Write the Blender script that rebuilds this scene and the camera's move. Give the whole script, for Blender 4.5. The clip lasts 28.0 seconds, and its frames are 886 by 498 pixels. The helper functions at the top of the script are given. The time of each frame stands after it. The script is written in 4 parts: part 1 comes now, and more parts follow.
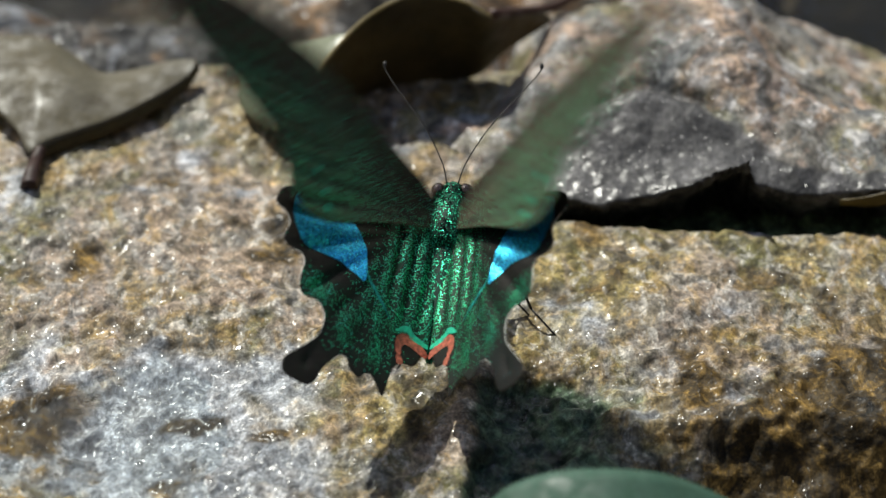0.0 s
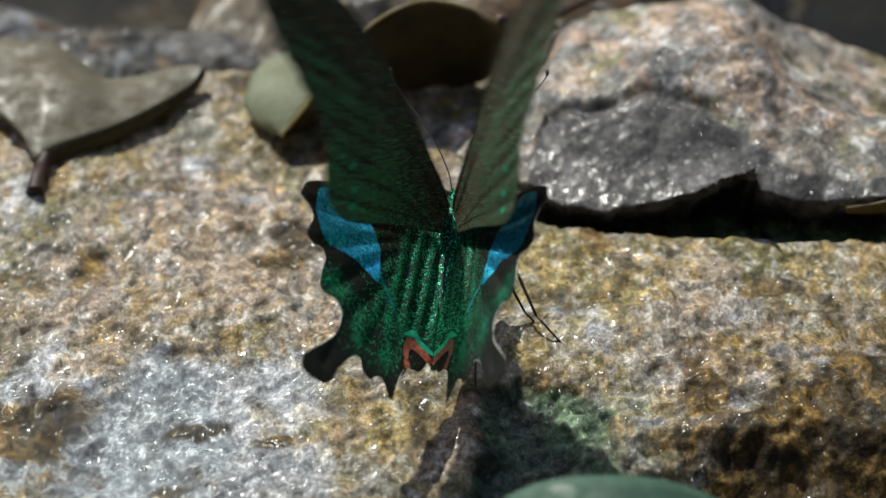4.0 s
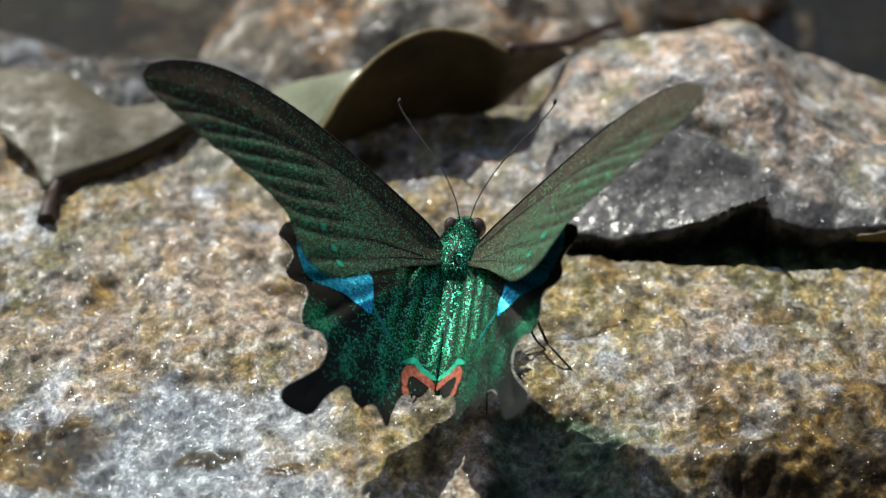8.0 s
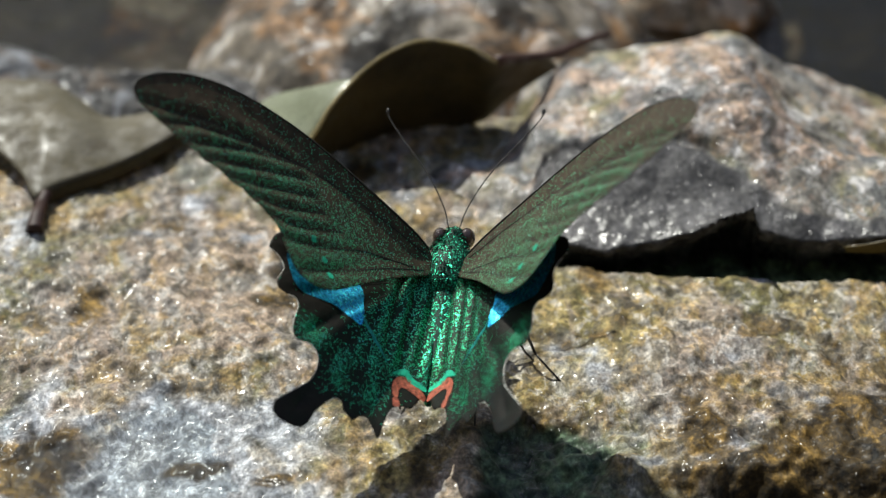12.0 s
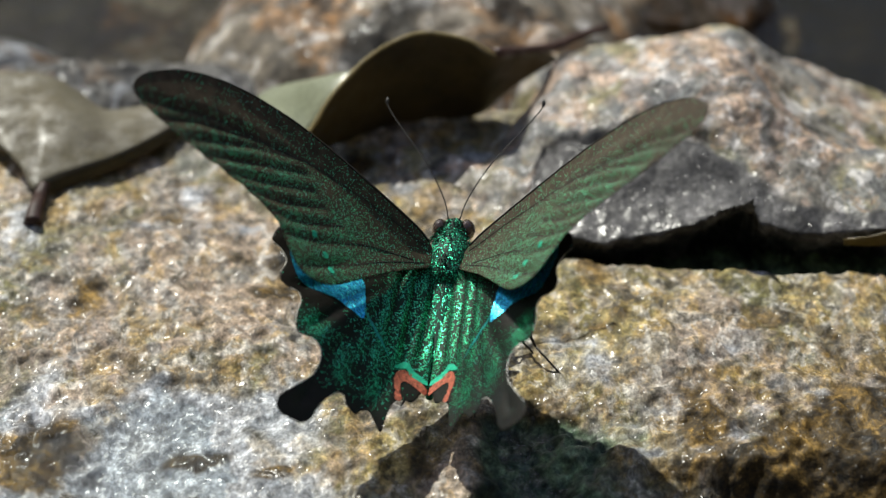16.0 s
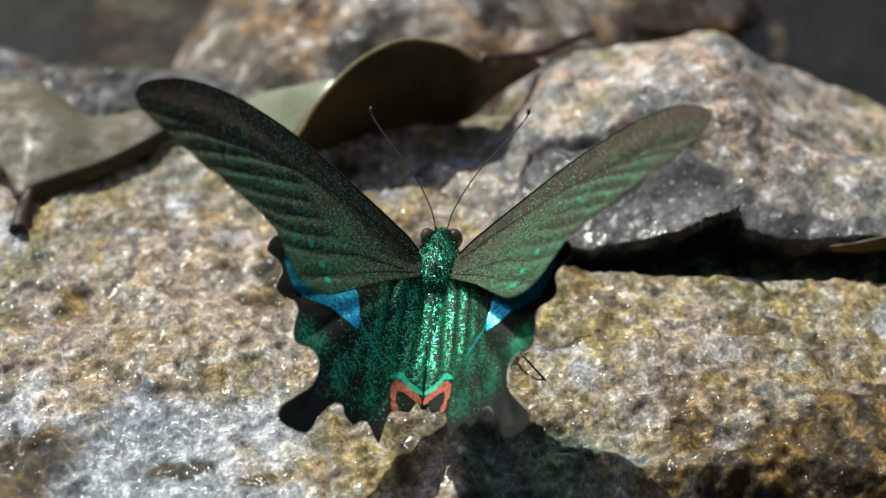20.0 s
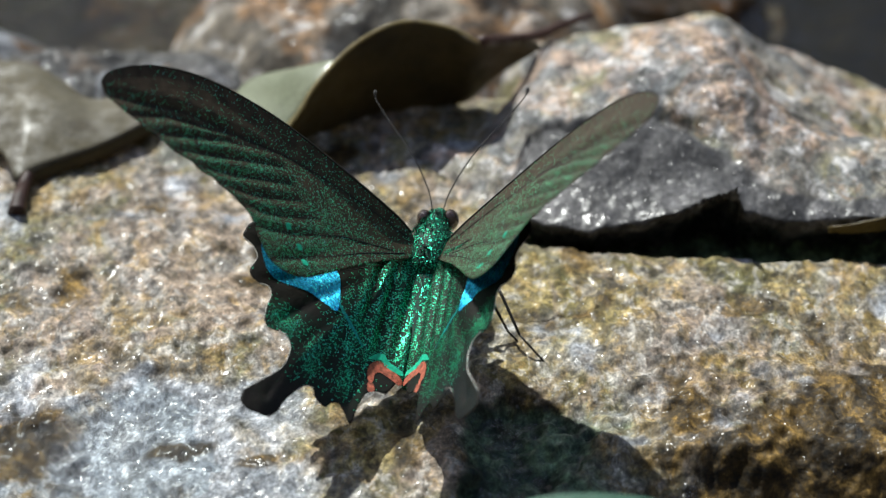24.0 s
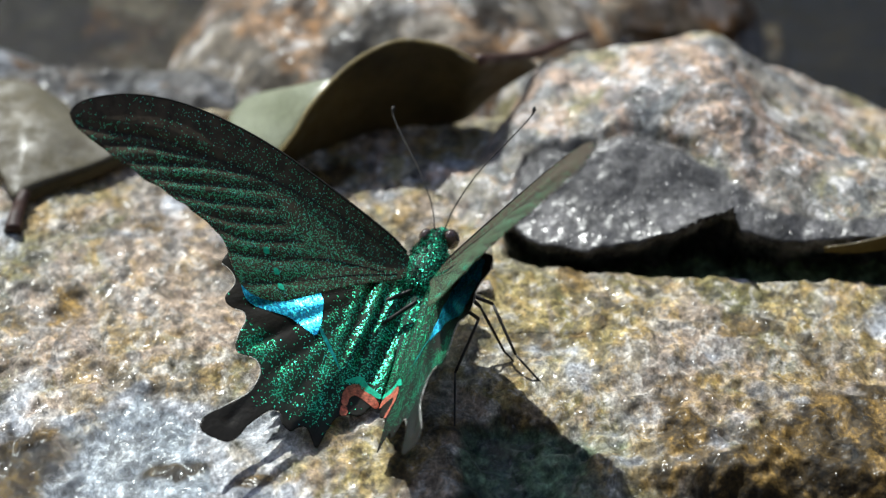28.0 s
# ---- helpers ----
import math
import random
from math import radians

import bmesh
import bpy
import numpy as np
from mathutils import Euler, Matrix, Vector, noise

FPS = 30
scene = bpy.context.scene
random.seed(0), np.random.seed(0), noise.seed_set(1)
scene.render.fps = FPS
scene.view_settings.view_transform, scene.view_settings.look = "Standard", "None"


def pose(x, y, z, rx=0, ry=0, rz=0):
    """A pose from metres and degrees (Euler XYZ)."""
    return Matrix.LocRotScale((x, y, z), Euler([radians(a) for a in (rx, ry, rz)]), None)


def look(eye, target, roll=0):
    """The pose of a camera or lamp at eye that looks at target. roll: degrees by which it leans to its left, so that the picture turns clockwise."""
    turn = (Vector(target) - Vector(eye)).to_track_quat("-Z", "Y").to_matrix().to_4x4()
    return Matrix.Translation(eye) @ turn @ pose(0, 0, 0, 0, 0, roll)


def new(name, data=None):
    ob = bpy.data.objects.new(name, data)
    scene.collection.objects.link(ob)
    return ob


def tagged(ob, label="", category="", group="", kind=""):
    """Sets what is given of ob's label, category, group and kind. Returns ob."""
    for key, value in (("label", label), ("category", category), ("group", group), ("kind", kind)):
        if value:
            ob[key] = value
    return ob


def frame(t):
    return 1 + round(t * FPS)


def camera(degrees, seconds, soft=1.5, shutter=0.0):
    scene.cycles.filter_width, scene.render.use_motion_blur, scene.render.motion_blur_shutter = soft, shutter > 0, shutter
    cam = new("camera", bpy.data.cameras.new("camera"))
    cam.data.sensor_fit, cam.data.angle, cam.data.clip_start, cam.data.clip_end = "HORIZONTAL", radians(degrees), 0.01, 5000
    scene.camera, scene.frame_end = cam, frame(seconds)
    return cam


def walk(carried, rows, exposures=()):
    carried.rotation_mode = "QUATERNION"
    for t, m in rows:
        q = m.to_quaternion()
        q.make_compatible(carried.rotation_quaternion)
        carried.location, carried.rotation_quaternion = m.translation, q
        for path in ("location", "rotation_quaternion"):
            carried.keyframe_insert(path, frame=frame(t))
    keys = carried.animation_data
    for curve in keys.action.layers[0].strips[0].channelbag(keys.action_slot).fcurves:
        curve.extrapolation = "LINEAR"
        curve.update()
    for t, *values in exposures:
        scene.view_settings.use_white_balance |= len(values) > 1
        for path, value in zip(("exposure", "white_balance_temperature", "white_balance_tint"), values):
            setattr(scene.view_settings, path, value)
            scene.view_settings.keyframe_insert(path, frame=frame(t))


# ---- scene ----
from mathutils.geometry import delaunay_2d_cdt

MM = 0.001
cam = camera(20.0, 28.0, soft=1.3, shutter=0.6)
cam.data.dof.use_dof = True
cam.data.dof.focus_distance = 0.322
cam.data.dof.aperture_fstop = 17.0

# seconds, place in metres, turn in degrees
PATH = [
    (0.0, 0.0003, -0.2626, 0.2023, 53.844, 0.191, 0.035),  (0.5, 0.0003, -0.2629, 0.2025, 53.842, 0.122, 0.069),
    (1.0, 0.0001, -0.2631, 0.2026, 53.812, 0.090, 0.096),  (1.5, 0.0001, -0.2628, 0.2022, 53.961, 0.163, 0.369),
    (2.0, 0.0003, -0.2629, 0.2024, 54.086, 0.136, 0.364),  (2.5, 0.0002, -0.2626, 0.2022, 54.011, 0.119, 0.208),
    (4.5, 0.0012, -0.2624, 0.2021, 54.001, 0.280, 0.304),  (5.0, 0.0007, -0.2619, 0.2029, 53.707, 0.160, 0.156),
    (5.5, 0.0012, -0.2621, 0.2030, 53.871, 0.237, 0.367),  (6.0, 0.0008, -0.2624, 0.2024, 54.163, 0.242, 0.400),
    (6.5, 0.0006, -0.2619, 0.2028, 54.261, 0.329, 0.498),  (7.0, -0.0000, -0.2625, 0.2020, 54.536, 0.285, 0.339),
    (7.5, 0.0007, -0.2618, 0.2031, 54.492, 0.262, 0.284),  (8.0, 0.0003, -0.2629, 0.2016, 54.751, 0.313, 0.400),
    (8.5, 0.0006, -0.2630, 0.2019, 54.736, 0.300, 0.396),  (9.0, 0.0006, -0.2629, 0.2015, 54.836, 0.244, 0.471),
    (9.5, 0.0013, -0.2620, 0.2027, 54.752, 0.349, 0.596),  (10.0, 0.0006, -0.2620, 0.2029, 54.872, 0.357, 0.479),
    (10.5, -0.0009, -0.2621, 0.2026, 54.953, 0.140, 0.066),  (11.0, 0.0002, -0.2621, 0.2022, 54.806, 0.099, 0.145),
    (11.5, -0.0001, -0.2633, 0.2010, 55.078, 0.101, 0.158),  (12.0, 0.0004, -0.2630, 0.2019, 54.969, 0.104, 0.250),
    (12.5, 0.0016, -0.2627, 0.2017, 54.840, 0.181, 0.383),  (14.5, 0.0001, -0.2626, 0.2016, 54.800, -0.053, -0.052),
    (15.0, 0.0003, -0.2626, 0.2020, 54.788, -0.049, 0.021),  (15.5, 0.0003, -0.2641, 0.2002, 55.053, 0.041, 0.213),
    (16.0, -0.0008, -0.2633, 0.2010, 54.940, -0.063, 0.098),  (16.5, 0.0004, -0.2626, 0.2016, 55.017, 0.078, 0.285),
    (17.0, -0.0000, -0.2621, 0.2021, 55.000, -0.000, 0.000),  (17.5, -0.0003, -0.2622, 0.2021, 55.001, -0.109, -0.123),
    (18.0, -0.0015, -0.2632, 0.2005, 55.335, -0.227, -0.303),  (18.5, 0.0004, -0.2636, 0.2006, 55.309, -0.098, 0.059),
    (19.0, 0.0002, -0.2630, 0.2017, 55.178, -0.053, 0.091),  (19.5, -0.0002, -0.2630, 0.2013, 55.107, -0.108, 0.001),
    (20.0, -0.0000, -0.2626, 0.2013, 54.994, -0.118, -0.092),  (20.5, -0.0003, -0.2629, 0.2011, 54.933, -0.150, -0.130),
    (22.5, 0.0004, -0.2621, 0.2023, 54.624, -0.032, 0.037),  (23.0, -0.0000, -0.2626, 0.2017, 54.709, -0.156, -0.154),
    (23.5, -0.0016, -0.2619, 0.2022, 54.299, -0.312, -0.413),  (24.0, -0.0000, -0.2632, 0.2009, 54.685, -0.095, -0.153),
    (24.5, 0.0007, -0.2628, 0.2012, 54.745, -0.120, -0.053),  (25.0, 0.0004, -0.2621, 0.2025, 54.731, -0.110, 0.062),
    (25.5, 0.0007, -0.2634, 0.2010, 55.065, -0.074, 0.110),  (26.0, 0.0004, -0.2630, 0.2016, 55.005, 0.018, 0.230),
    (26.5, 0.0000, -0.2632, 0.2007, 55.091, -0.099, 0.062),  (27.0, 0.0002, -0.2629, 0.2015, 55.035, -0.121, -0.021),
    (27.5, 0.0008, -0.2626, 0.2018, 54.966, -0.075, -0.040),  (28.0, 0.0005, -0.2626, 0.2015, 54.987, -0.162, -0.107),
]
walk(cam, [(r[0], pose(*r[1:])) for r in PATH], exposures=[(0.0, -0.3, 6500, 10), (5.0, -0.32, 6500, 10), (7.0, -0.22, 6450, 10), (11.0, -0.2, 6400, 10), (17.0, -0.17, 6550, 10), (22.0, -0.13, 6300, 10), (25.0, -0.09, 6150, 10), (26.0, -0.2, 6250, 10), (27.0, -0.07, 6200, 10), (28.0, 0.08, 6100, 10)])

# ---- sky and sun ----
SUN_TO = Vector((-0.40, 0.74, 1.0)).normalized()
world = bpy.data.worlds.new("sky")
scene.world = world
world.use_nodes = True
sky = world.node_tree.nodes.new("ShaderNodeTexSky")
sky.sky_type = "NISHITA"
sky.sun_disc = False
sky.dust_density = 1.5
sky.sun_elevation = math.asin(SUN_TO.z)
sky.sun_rotation = math.atan2(SUN_TO.x, SUN_TO.y) % (2 * math.pi)
background = world.node_tree.nodes["Background"]
background.inputs["Strength"].default_value = 0.11
world.node_tree.links.new(sky.outputs["Color"], background.inputs["Color"])

sun_data = bpy.data.lights.new("sun", "SUN")
sun_data.energy = 4.8
sun_data.angle = radians(0.6)
sun_data.color = (0.985, 0.985, 0.89)
sun = new("sun", sun_data)
sun.matrix_basis = look(SUN_TO * 3.0, (0, 0, 0))


# ---- materials ----
class Nodes:
    """Short hand for building one node material."""

    def __init__(self, name):
        self.material = bpy.data.materials.new(name)
        self.material.use_nodes = True
        self.tree = self.material.node_tree
        self.surface = self.tree.nodes["Principled BSDF"]
        self.place = self.add("ShaderNodeTexCoord").outputs["Object"]

    def add(self, kind, **values):
        node = self.tree.nodes.new(kind)
        for key, value in values.items():
            self.feed(node.inputs[key.replace("_", " ")], value)
        return node

    def feed(self, socket, value):
        if isinstance(value, bpy.types.NodeSocket):
            self.tree.links.new(value, socket)
        elif isinstance(value, tuple) and len(value) == 3 and socket.type == "RGBA":
            socket.default_value = (*value, 1.0)
        else:
            socket.default_value = value

    def set(self, **values):
        for key, value in values.items():
            self.feed(self.surface.inputs[key.replace("_", " ")], value)
        return self.material

    def noise(self, scale, detail=5.0, rough=0.6, warp=0.0):
        node = self.add("ShaderNodeTexNoise", Vector=self.place, Scale=scale, Detail=detail, Roughness=rough, Distortion=warp)
        return node.outputs["Fac"]

    def ramp(self, factor, *stops):
        node = self.add("ShaderNodeValToRGB", Fac=factor)
        marks = node.color_ramp.elements
        while len(marks) < len(stops):
            marks.new(0.5)
        for mark, (at, colour) in zip(marks, stops):
            mark.position = at
            mark.color = (*colour, 1.0) if isinstance(colour, tuple) else (colour, colour, colour, 1.0)
        return node.outputs["Color"]

    def mix(self, factor, a, b, how="MIX"):
        node = self.tree.nodes.new("ShaderNodeMix")
        node.data_type, node.blend_type = "RGBA", how
        for index, value in ((0, factor), (6, a), (7, b)):
            self.feed(node.inputs[index], value)
        return node.outputs[2]

    def sum(self, a, b, how="ADD"):
        node = self.tree.nodes.new("ShaderNodeMath")
        node.operation = how
        self.feed(node.inputs[0], a)
        self.feed(node.inputs[1], b)
        return node.outputs[0]

    def value(self, name):
        node = self.tree.nodes.new("ShaderNodeAttribute")
        node.attribute_name = name
        return node.outputs["Fac"]

    def relief(self, height, strength, depth):
        return self.add("ShaderNodeBump", Height=height, Strength=strength, Distance=depth).outputs["Normal"]


CRYSTALS = ((0.32, 0.3), (0.43, 0.7), (0.5, 0.95), (0.58, 1.4), (0.68, 2.1))


def stone(name, ground, hues, under=(), over=(), broad=55.0, crystal=430.0, mottle=0.75, beads=0.08, bead_size=1500.0, wet=0.3, soaked=(), stretched=(1.0, 1.0, 1.0), rough=0.7, relief=0.0005):
    """Weathered granite: drifting tones, loose crystals, fine grain, and a broken film of water with shining beads."""
    n = Nodes(name)
    stretch = n.add("ShaderNodeVectorMath", Vector=n.place)
    stretch.operation = "MULTIPLY"
    stretch.inputs[1].default_value = stretched
    n.place = stretch.outputs[0]
    colour = n.ramp(n.noise(broad, 9.0, 0.66, 0.5), *ground)
    for layer in (under, hues, over):
        for field, low, high, *more in layer:
            if isinstance(field, str):
                own = n.ramp(n.noise(broad * 3.1, 7.0, 0.7, 0.6), (0.36, low), (0.5, tuple(a + (b - a) * (more[1] if len(more) > 1 else 0.5) for a, b in zip(low, high))), (0.64, high))
                colour = n.mix(n.sum(n.value(field), more[0] if more else 1.0, "MULTIPLY"), colour, own)
            else:
                colour = n.mix(n.ramp(n.noise(low, 6.0, 0.66, 0.8), (high, 0.0), (more[0], more[1])), colour, field)
    colour = n.mix(mottle, colour, n.mix(1.0, colour, n.ramp(n.noise(crystal, 5.0, 0.66, 0.5), *CRYSTALS), "MULTIPLY"))
    colour = n.mix(0.65, colour, n.ramp(n.noise(crystal * 3.0, 3.0, 0.7), (0.32, 0.4), (0.5, 1.0), (0.68, 1.9)), "MULTIPLY")
    height = n.sum(n.noise(crystal * 0.9, 4.0, 0.6), n.sum(n.noise(crystal * 2.7, 3.0, 0.6), 0.4, "MULTIPLY"))
    drops = n.add("ShaderNodeTexVoronoi", Vector=n.place, Scale=bead_size)
    chosen = n.ramp(n.add("ShaderNodeSeparateColor", Color=drops.outputs["Color"]).outputs["Red"], (1.0 - beads, 0.0), (1.0 - 0.3 * beads, 0.55), (1.0, 1.0))
    dome = n.sum(n.sum(n.sum(0.5, drops.outputs["Distance"], "SUBTRACT"), 0.0, "MAXIMUM"), n.sum(chosen, 0.0, "GREATER_THAN"), "MULTIPLY")
    film = n.ramp(n.noise(broad * 1.9, 6.0, 0.68, 0.4), (0.46, 0.0), (0.62, wet))
    for field in soaked:
        film = n.sum(film, n.sum(n.value(field), 0.5, "MULTIPLY"), "MAXIMUM")
    film = n.sum(film, chosen, "MAXIMUM")
    ripple = n.sum(n.sum(n.noise(170.0, 4.0, 0.6, 0.8), 0.6, "MULTIPLY"), dome)
    return n.set(Base_Color=colour, Roughness=rough, Specular_IOR_Level=0.3, Normal=n.relief(height, 0.6, relief), Coat_Weight=film,
                 Coat_Roughness=n.ramp(chosen, (0.0, 0.3), (0.1, 0.2), (1.0, 0.2)), Coat_IOR=1.33, Coat_Normal=n.relief(ripple, 1.0, 0.0007))


SLAB_STONE = stone("wet ochre granite", ((0.34, (0.075, 0.067, 0.035)), (0.44, (0.19, 0.165, 0.095)), (0.54, (0.27, 0.237, 0.143)), (0.64, (0.415, 0.372, 0.285))),
                   (((0.13, 0.125, 0.045), 42.0, 0.47, 0.57, 0.8), ((0.34, 0.22, 0.078), 58.0, 0.49, 0.58, 0.65), ((0.37, 0.285, 0.235), 48.0, 0.49, 0.57, 0.7), ((0.23, 0.245, 0.25), 112.0, 0.51, 0.6, 0.5),
                    ((0.38, 0.25, 0.09), 260.0, 0.54, 0.62, 0.55), ((0.56, 0.53, 0.48), 330.0, 0.53, 0.61, 0.6), ((0.05, 0.043, 0.028), 290.0, 0.54, 0.62, 0.75)),
                   (("pale", (0.14, 0.125, 0.095), (0.39, 0.345, 0.28)), ("rust", (0.17, 0.105, 0.032), (0.5, 0.36, 0.16)), ("ochre", (0.12, 0.10, 0.03), (0.43, 0.335, 0.133), 0.95)),
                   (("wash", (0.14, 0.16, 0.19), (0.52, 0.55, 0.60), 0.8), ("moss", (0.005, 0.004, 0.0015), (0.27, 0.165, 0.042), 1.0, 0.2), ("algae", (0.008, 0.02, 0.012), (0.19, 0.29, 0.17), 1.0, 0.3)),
                   soaked=("wash", "algae"), stretched=(1.0, 0.72, 1.0), crystal=640.0, mottle=0.88, beads=0.5, bead_size=1150.0)
BOULDER_STONE = stone("pale pinkish grey granite", ((0.36, (0.11, 0.103, 0.09)), (0.45, (0.24, 0.222, 0.195)), (0.54, (0.36, 0.325, 0.275)), (0.64, (0.51, 0.47, 0.42))),
                      (((0.19, 0.17, 0.06), 58.0, 0.48, 0.57, 0.8), ((0.47, 0.325, 0.245), 80.0, 0.48, 0.57, 0.75), ((0.14, 0.155, 0.17), 105.0, 0.5, 0.59, 0.7), ((0.62, 0.60, 0.59), 240.0, 0.53, 0.61, 0.75),
                       ((0.44, 0.29, 0.17), 230.0, 0.55, 0.63, 0.6), ((0.06, 0.055, 0.045), 210.0, 0.53, 0.61, 0.75)),
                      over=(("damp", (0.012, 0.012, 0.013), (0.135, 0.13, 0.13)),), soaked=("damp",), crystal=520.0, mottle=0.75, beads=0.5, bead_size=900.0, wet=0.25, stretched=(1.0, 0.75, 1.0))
REAR_STONE = stone("rusty brown stone", ((0.36, (0.05, 0.043, 0.034)), (0.46, (0.14, 0.118, 0.09)), (0.56, (0.25, 0.215, 0.17)), (0.66, (0.40, 0.36, 0.32))),
                   (((0.36, 0.18, 0.06), 34.0, 0.48, 0.57, 0.8), ((0.52, 0.50, 0.48), 110.0, 0.52, 0.6, 0.85), ((0.02, 0.018, 0.015), 65.0, 0.49, 0.57, 0.85)), crystal=170.0, beads=0.35, bead_size=420.0, wet=0.6)
GREY_STONE = stone("wet dark grey stone", ((0.3, (0.03, 0.03, 0.03)), (0.5, (0.08, 0.076, 0.072)), (0.7, (0.18, 0.17, 0.165))),
                   (((0.16, 0.09, 0.04), 70.0, 0.52, 0.62, 0.8), ((0.2, 0.21, 0.23), 90.0, 0.56, 0.64, 0.8)), crystal=240.0, beads=0.35, bead_size=420.0, wet=0.7)


def bed_stuff():
    n = Nodes("dark stream bed")
    colour = n.ramp(n.noise(30.0, 8.0, 0.65), (0.38, (0.003, 0.003, 0.0025)), (0.5, (0.014, 0.012, 0.008)), (0.58, (0.07, 0.052, 0.03)), (0.66, (0.20, 0.115, 0.045)))
    # broad tones paint dark foliage and sunny rock on the unseen banks
    colour = n.mix(1.0, colour, n.ramp(n.noise(1.6, 4.0, 0.6), (0.4, (0.2, 0.36, 0.36)), (0.5, (0.6, 0.62, 0.55)), (0.62, (2.2, 1.9, 1.5))), "MULTIPLY")
    return n.set(Base_Color=colour, Roughness=0.6, Normal=n.relief(n.noise(200.0), 0.6, 0.003))


def water_stuff(name, swell, tint=(0.93, 0.96, 0.97)):
    n = Nodes(name)
    ripples = n.sum(n.noise(80.0, 3.0, 0.5, 1.5), n.sum(n.noise(420.0, 2.0, 0.5, 1.0), 0.3, "MULTIPLY"))
    wave = n.relief(ripples, 1.0, swell)
    clear = n.add("ShaderNodeBsdfTransparent", Color=tint)
    gloss = n.add("ShaderNodeBsdfGlossy", Color=(1.0, 1.0, 1.0), Roughness=0.05, Normal=wave)
    bend = n.add("ShaderNodeFresnel", IOR=1.33, Normal=wave)
    blend = n.add("ShaderNodeMixShader", Fac=bend.outputs["Fac"])
    n.tree.links.new(clear.outputs["BSDF"], blend.inputs[1])
    n.tree.links.new(gloss.outputs["BSDF"], blend.inputs[2])
    n.tree.links.new(blend.outputs["Shader"], n.tree.nodes["Material Output"].inputs["Surface"])
    return n.material


BED, WATER, POOL, CALM = bed_stuff(), water_stuff("rippled shallow water", 0.0003), water_stuff("dark broken water", 0.0022), water_stuff("calm stream water", 0.0007, (0.42, 0.40, 0.33))


def leaf_stuff(name, low, high, rough=0.35, coat=0.3, through_light=0.0, blemish=(0.05, 0.035, 0.02), bumpy=0.00012):
    n = Nodes(name)
    colour = n.ramp(n.noise(60.0, 6.0, 0.6), (0.35, low), (0.68, high))
    colour = n.mix(n.ramp(n.noise(140.0, 7.0, 0.7, 0.5), (0.56, 0.0), (0.72, 0.75)), colour, blemish)
    flecks = n.ramp(n.noise(1800.0, 3.0, 0.6), (0.35, 0.8), (0.7, 1.2))
    colour = n.mix(0.8, colour, flecks, "MULTIPLY")
    height = n.sum(n.noise(260.0, 5.0, 0.6), n.noise(1300.0, 3.0, 0.6))
    roughness = n.ramp(n.noise(320.0, 4.0, 0.6), (0.35, rough * 0.7), (0.7, min(1.0, rough * 1.6)))
    n.set(Base_Color=colour, Roughness=roughness, Normal=n.relief(height, 0.5, bumpy), Coat_Weight=coat, Coat_Roughness=0.2)
    if through_light:
        sheer = n.add("ShaderNodeBsdfTranslucent", Color=colour)
        blend = n.add("ShaderNodeMixShader", Fac=through_light)
        n.tree.links.new(n.surface.outputs["BSDF"], blend.inputs[1])
        n.tree.links.new(sheer.outputs["BSDF"], blend.inputs[2])
        n.tree.links.new(blend.outputs["Shader"], n.tree.nodes["Material Output"].inputs["Surface"])
    return n.material


OLIVE_LEAF = leaf_stuff("dull olive leaf", (0.10, 0.088, 0.056), (0.18, 0.156, 0.104), 0.62, 0.04, 0.1)
BROWN_LEAF = leaf_stuff("dark brown leaf", (0.04, 0.03, 0.011), (0.115, 0.085, 0.03), 0.5, 0.1, 0.3)
PALE_LEAF = leaf_stuff("pale green leaf", (0.2, 0.23, 0.14), (0.3, 0.32, 0.21), 0.4, 0.3, 0.15)
TAN_LEAF = leaf_stuff("yellow brown leaf", (0.10, 0.075, 0.025), (0.2, 0.15, 0.05), 0.4, 0.3, 0.1)
GREEN_LEAF = leaf_stuff("bluish green leaf", (0.05, 0.12, 0.08), (0.075, 0.155, 0.11), 0.65, 0.0, 0.1, (0.045, 0.1, 0.06))
STALK = leaf_stuff("red brown stalk", (0.03, 0.012, 0.008), (0.07, 0.022, 0.013), 0.55, 0.0)
RIM = leaf_stuff("golden leaf rim", (0.4, 0.32, 0.14), (0.6, 0.5, 0.25), 0.45, 0.3, 0.3)


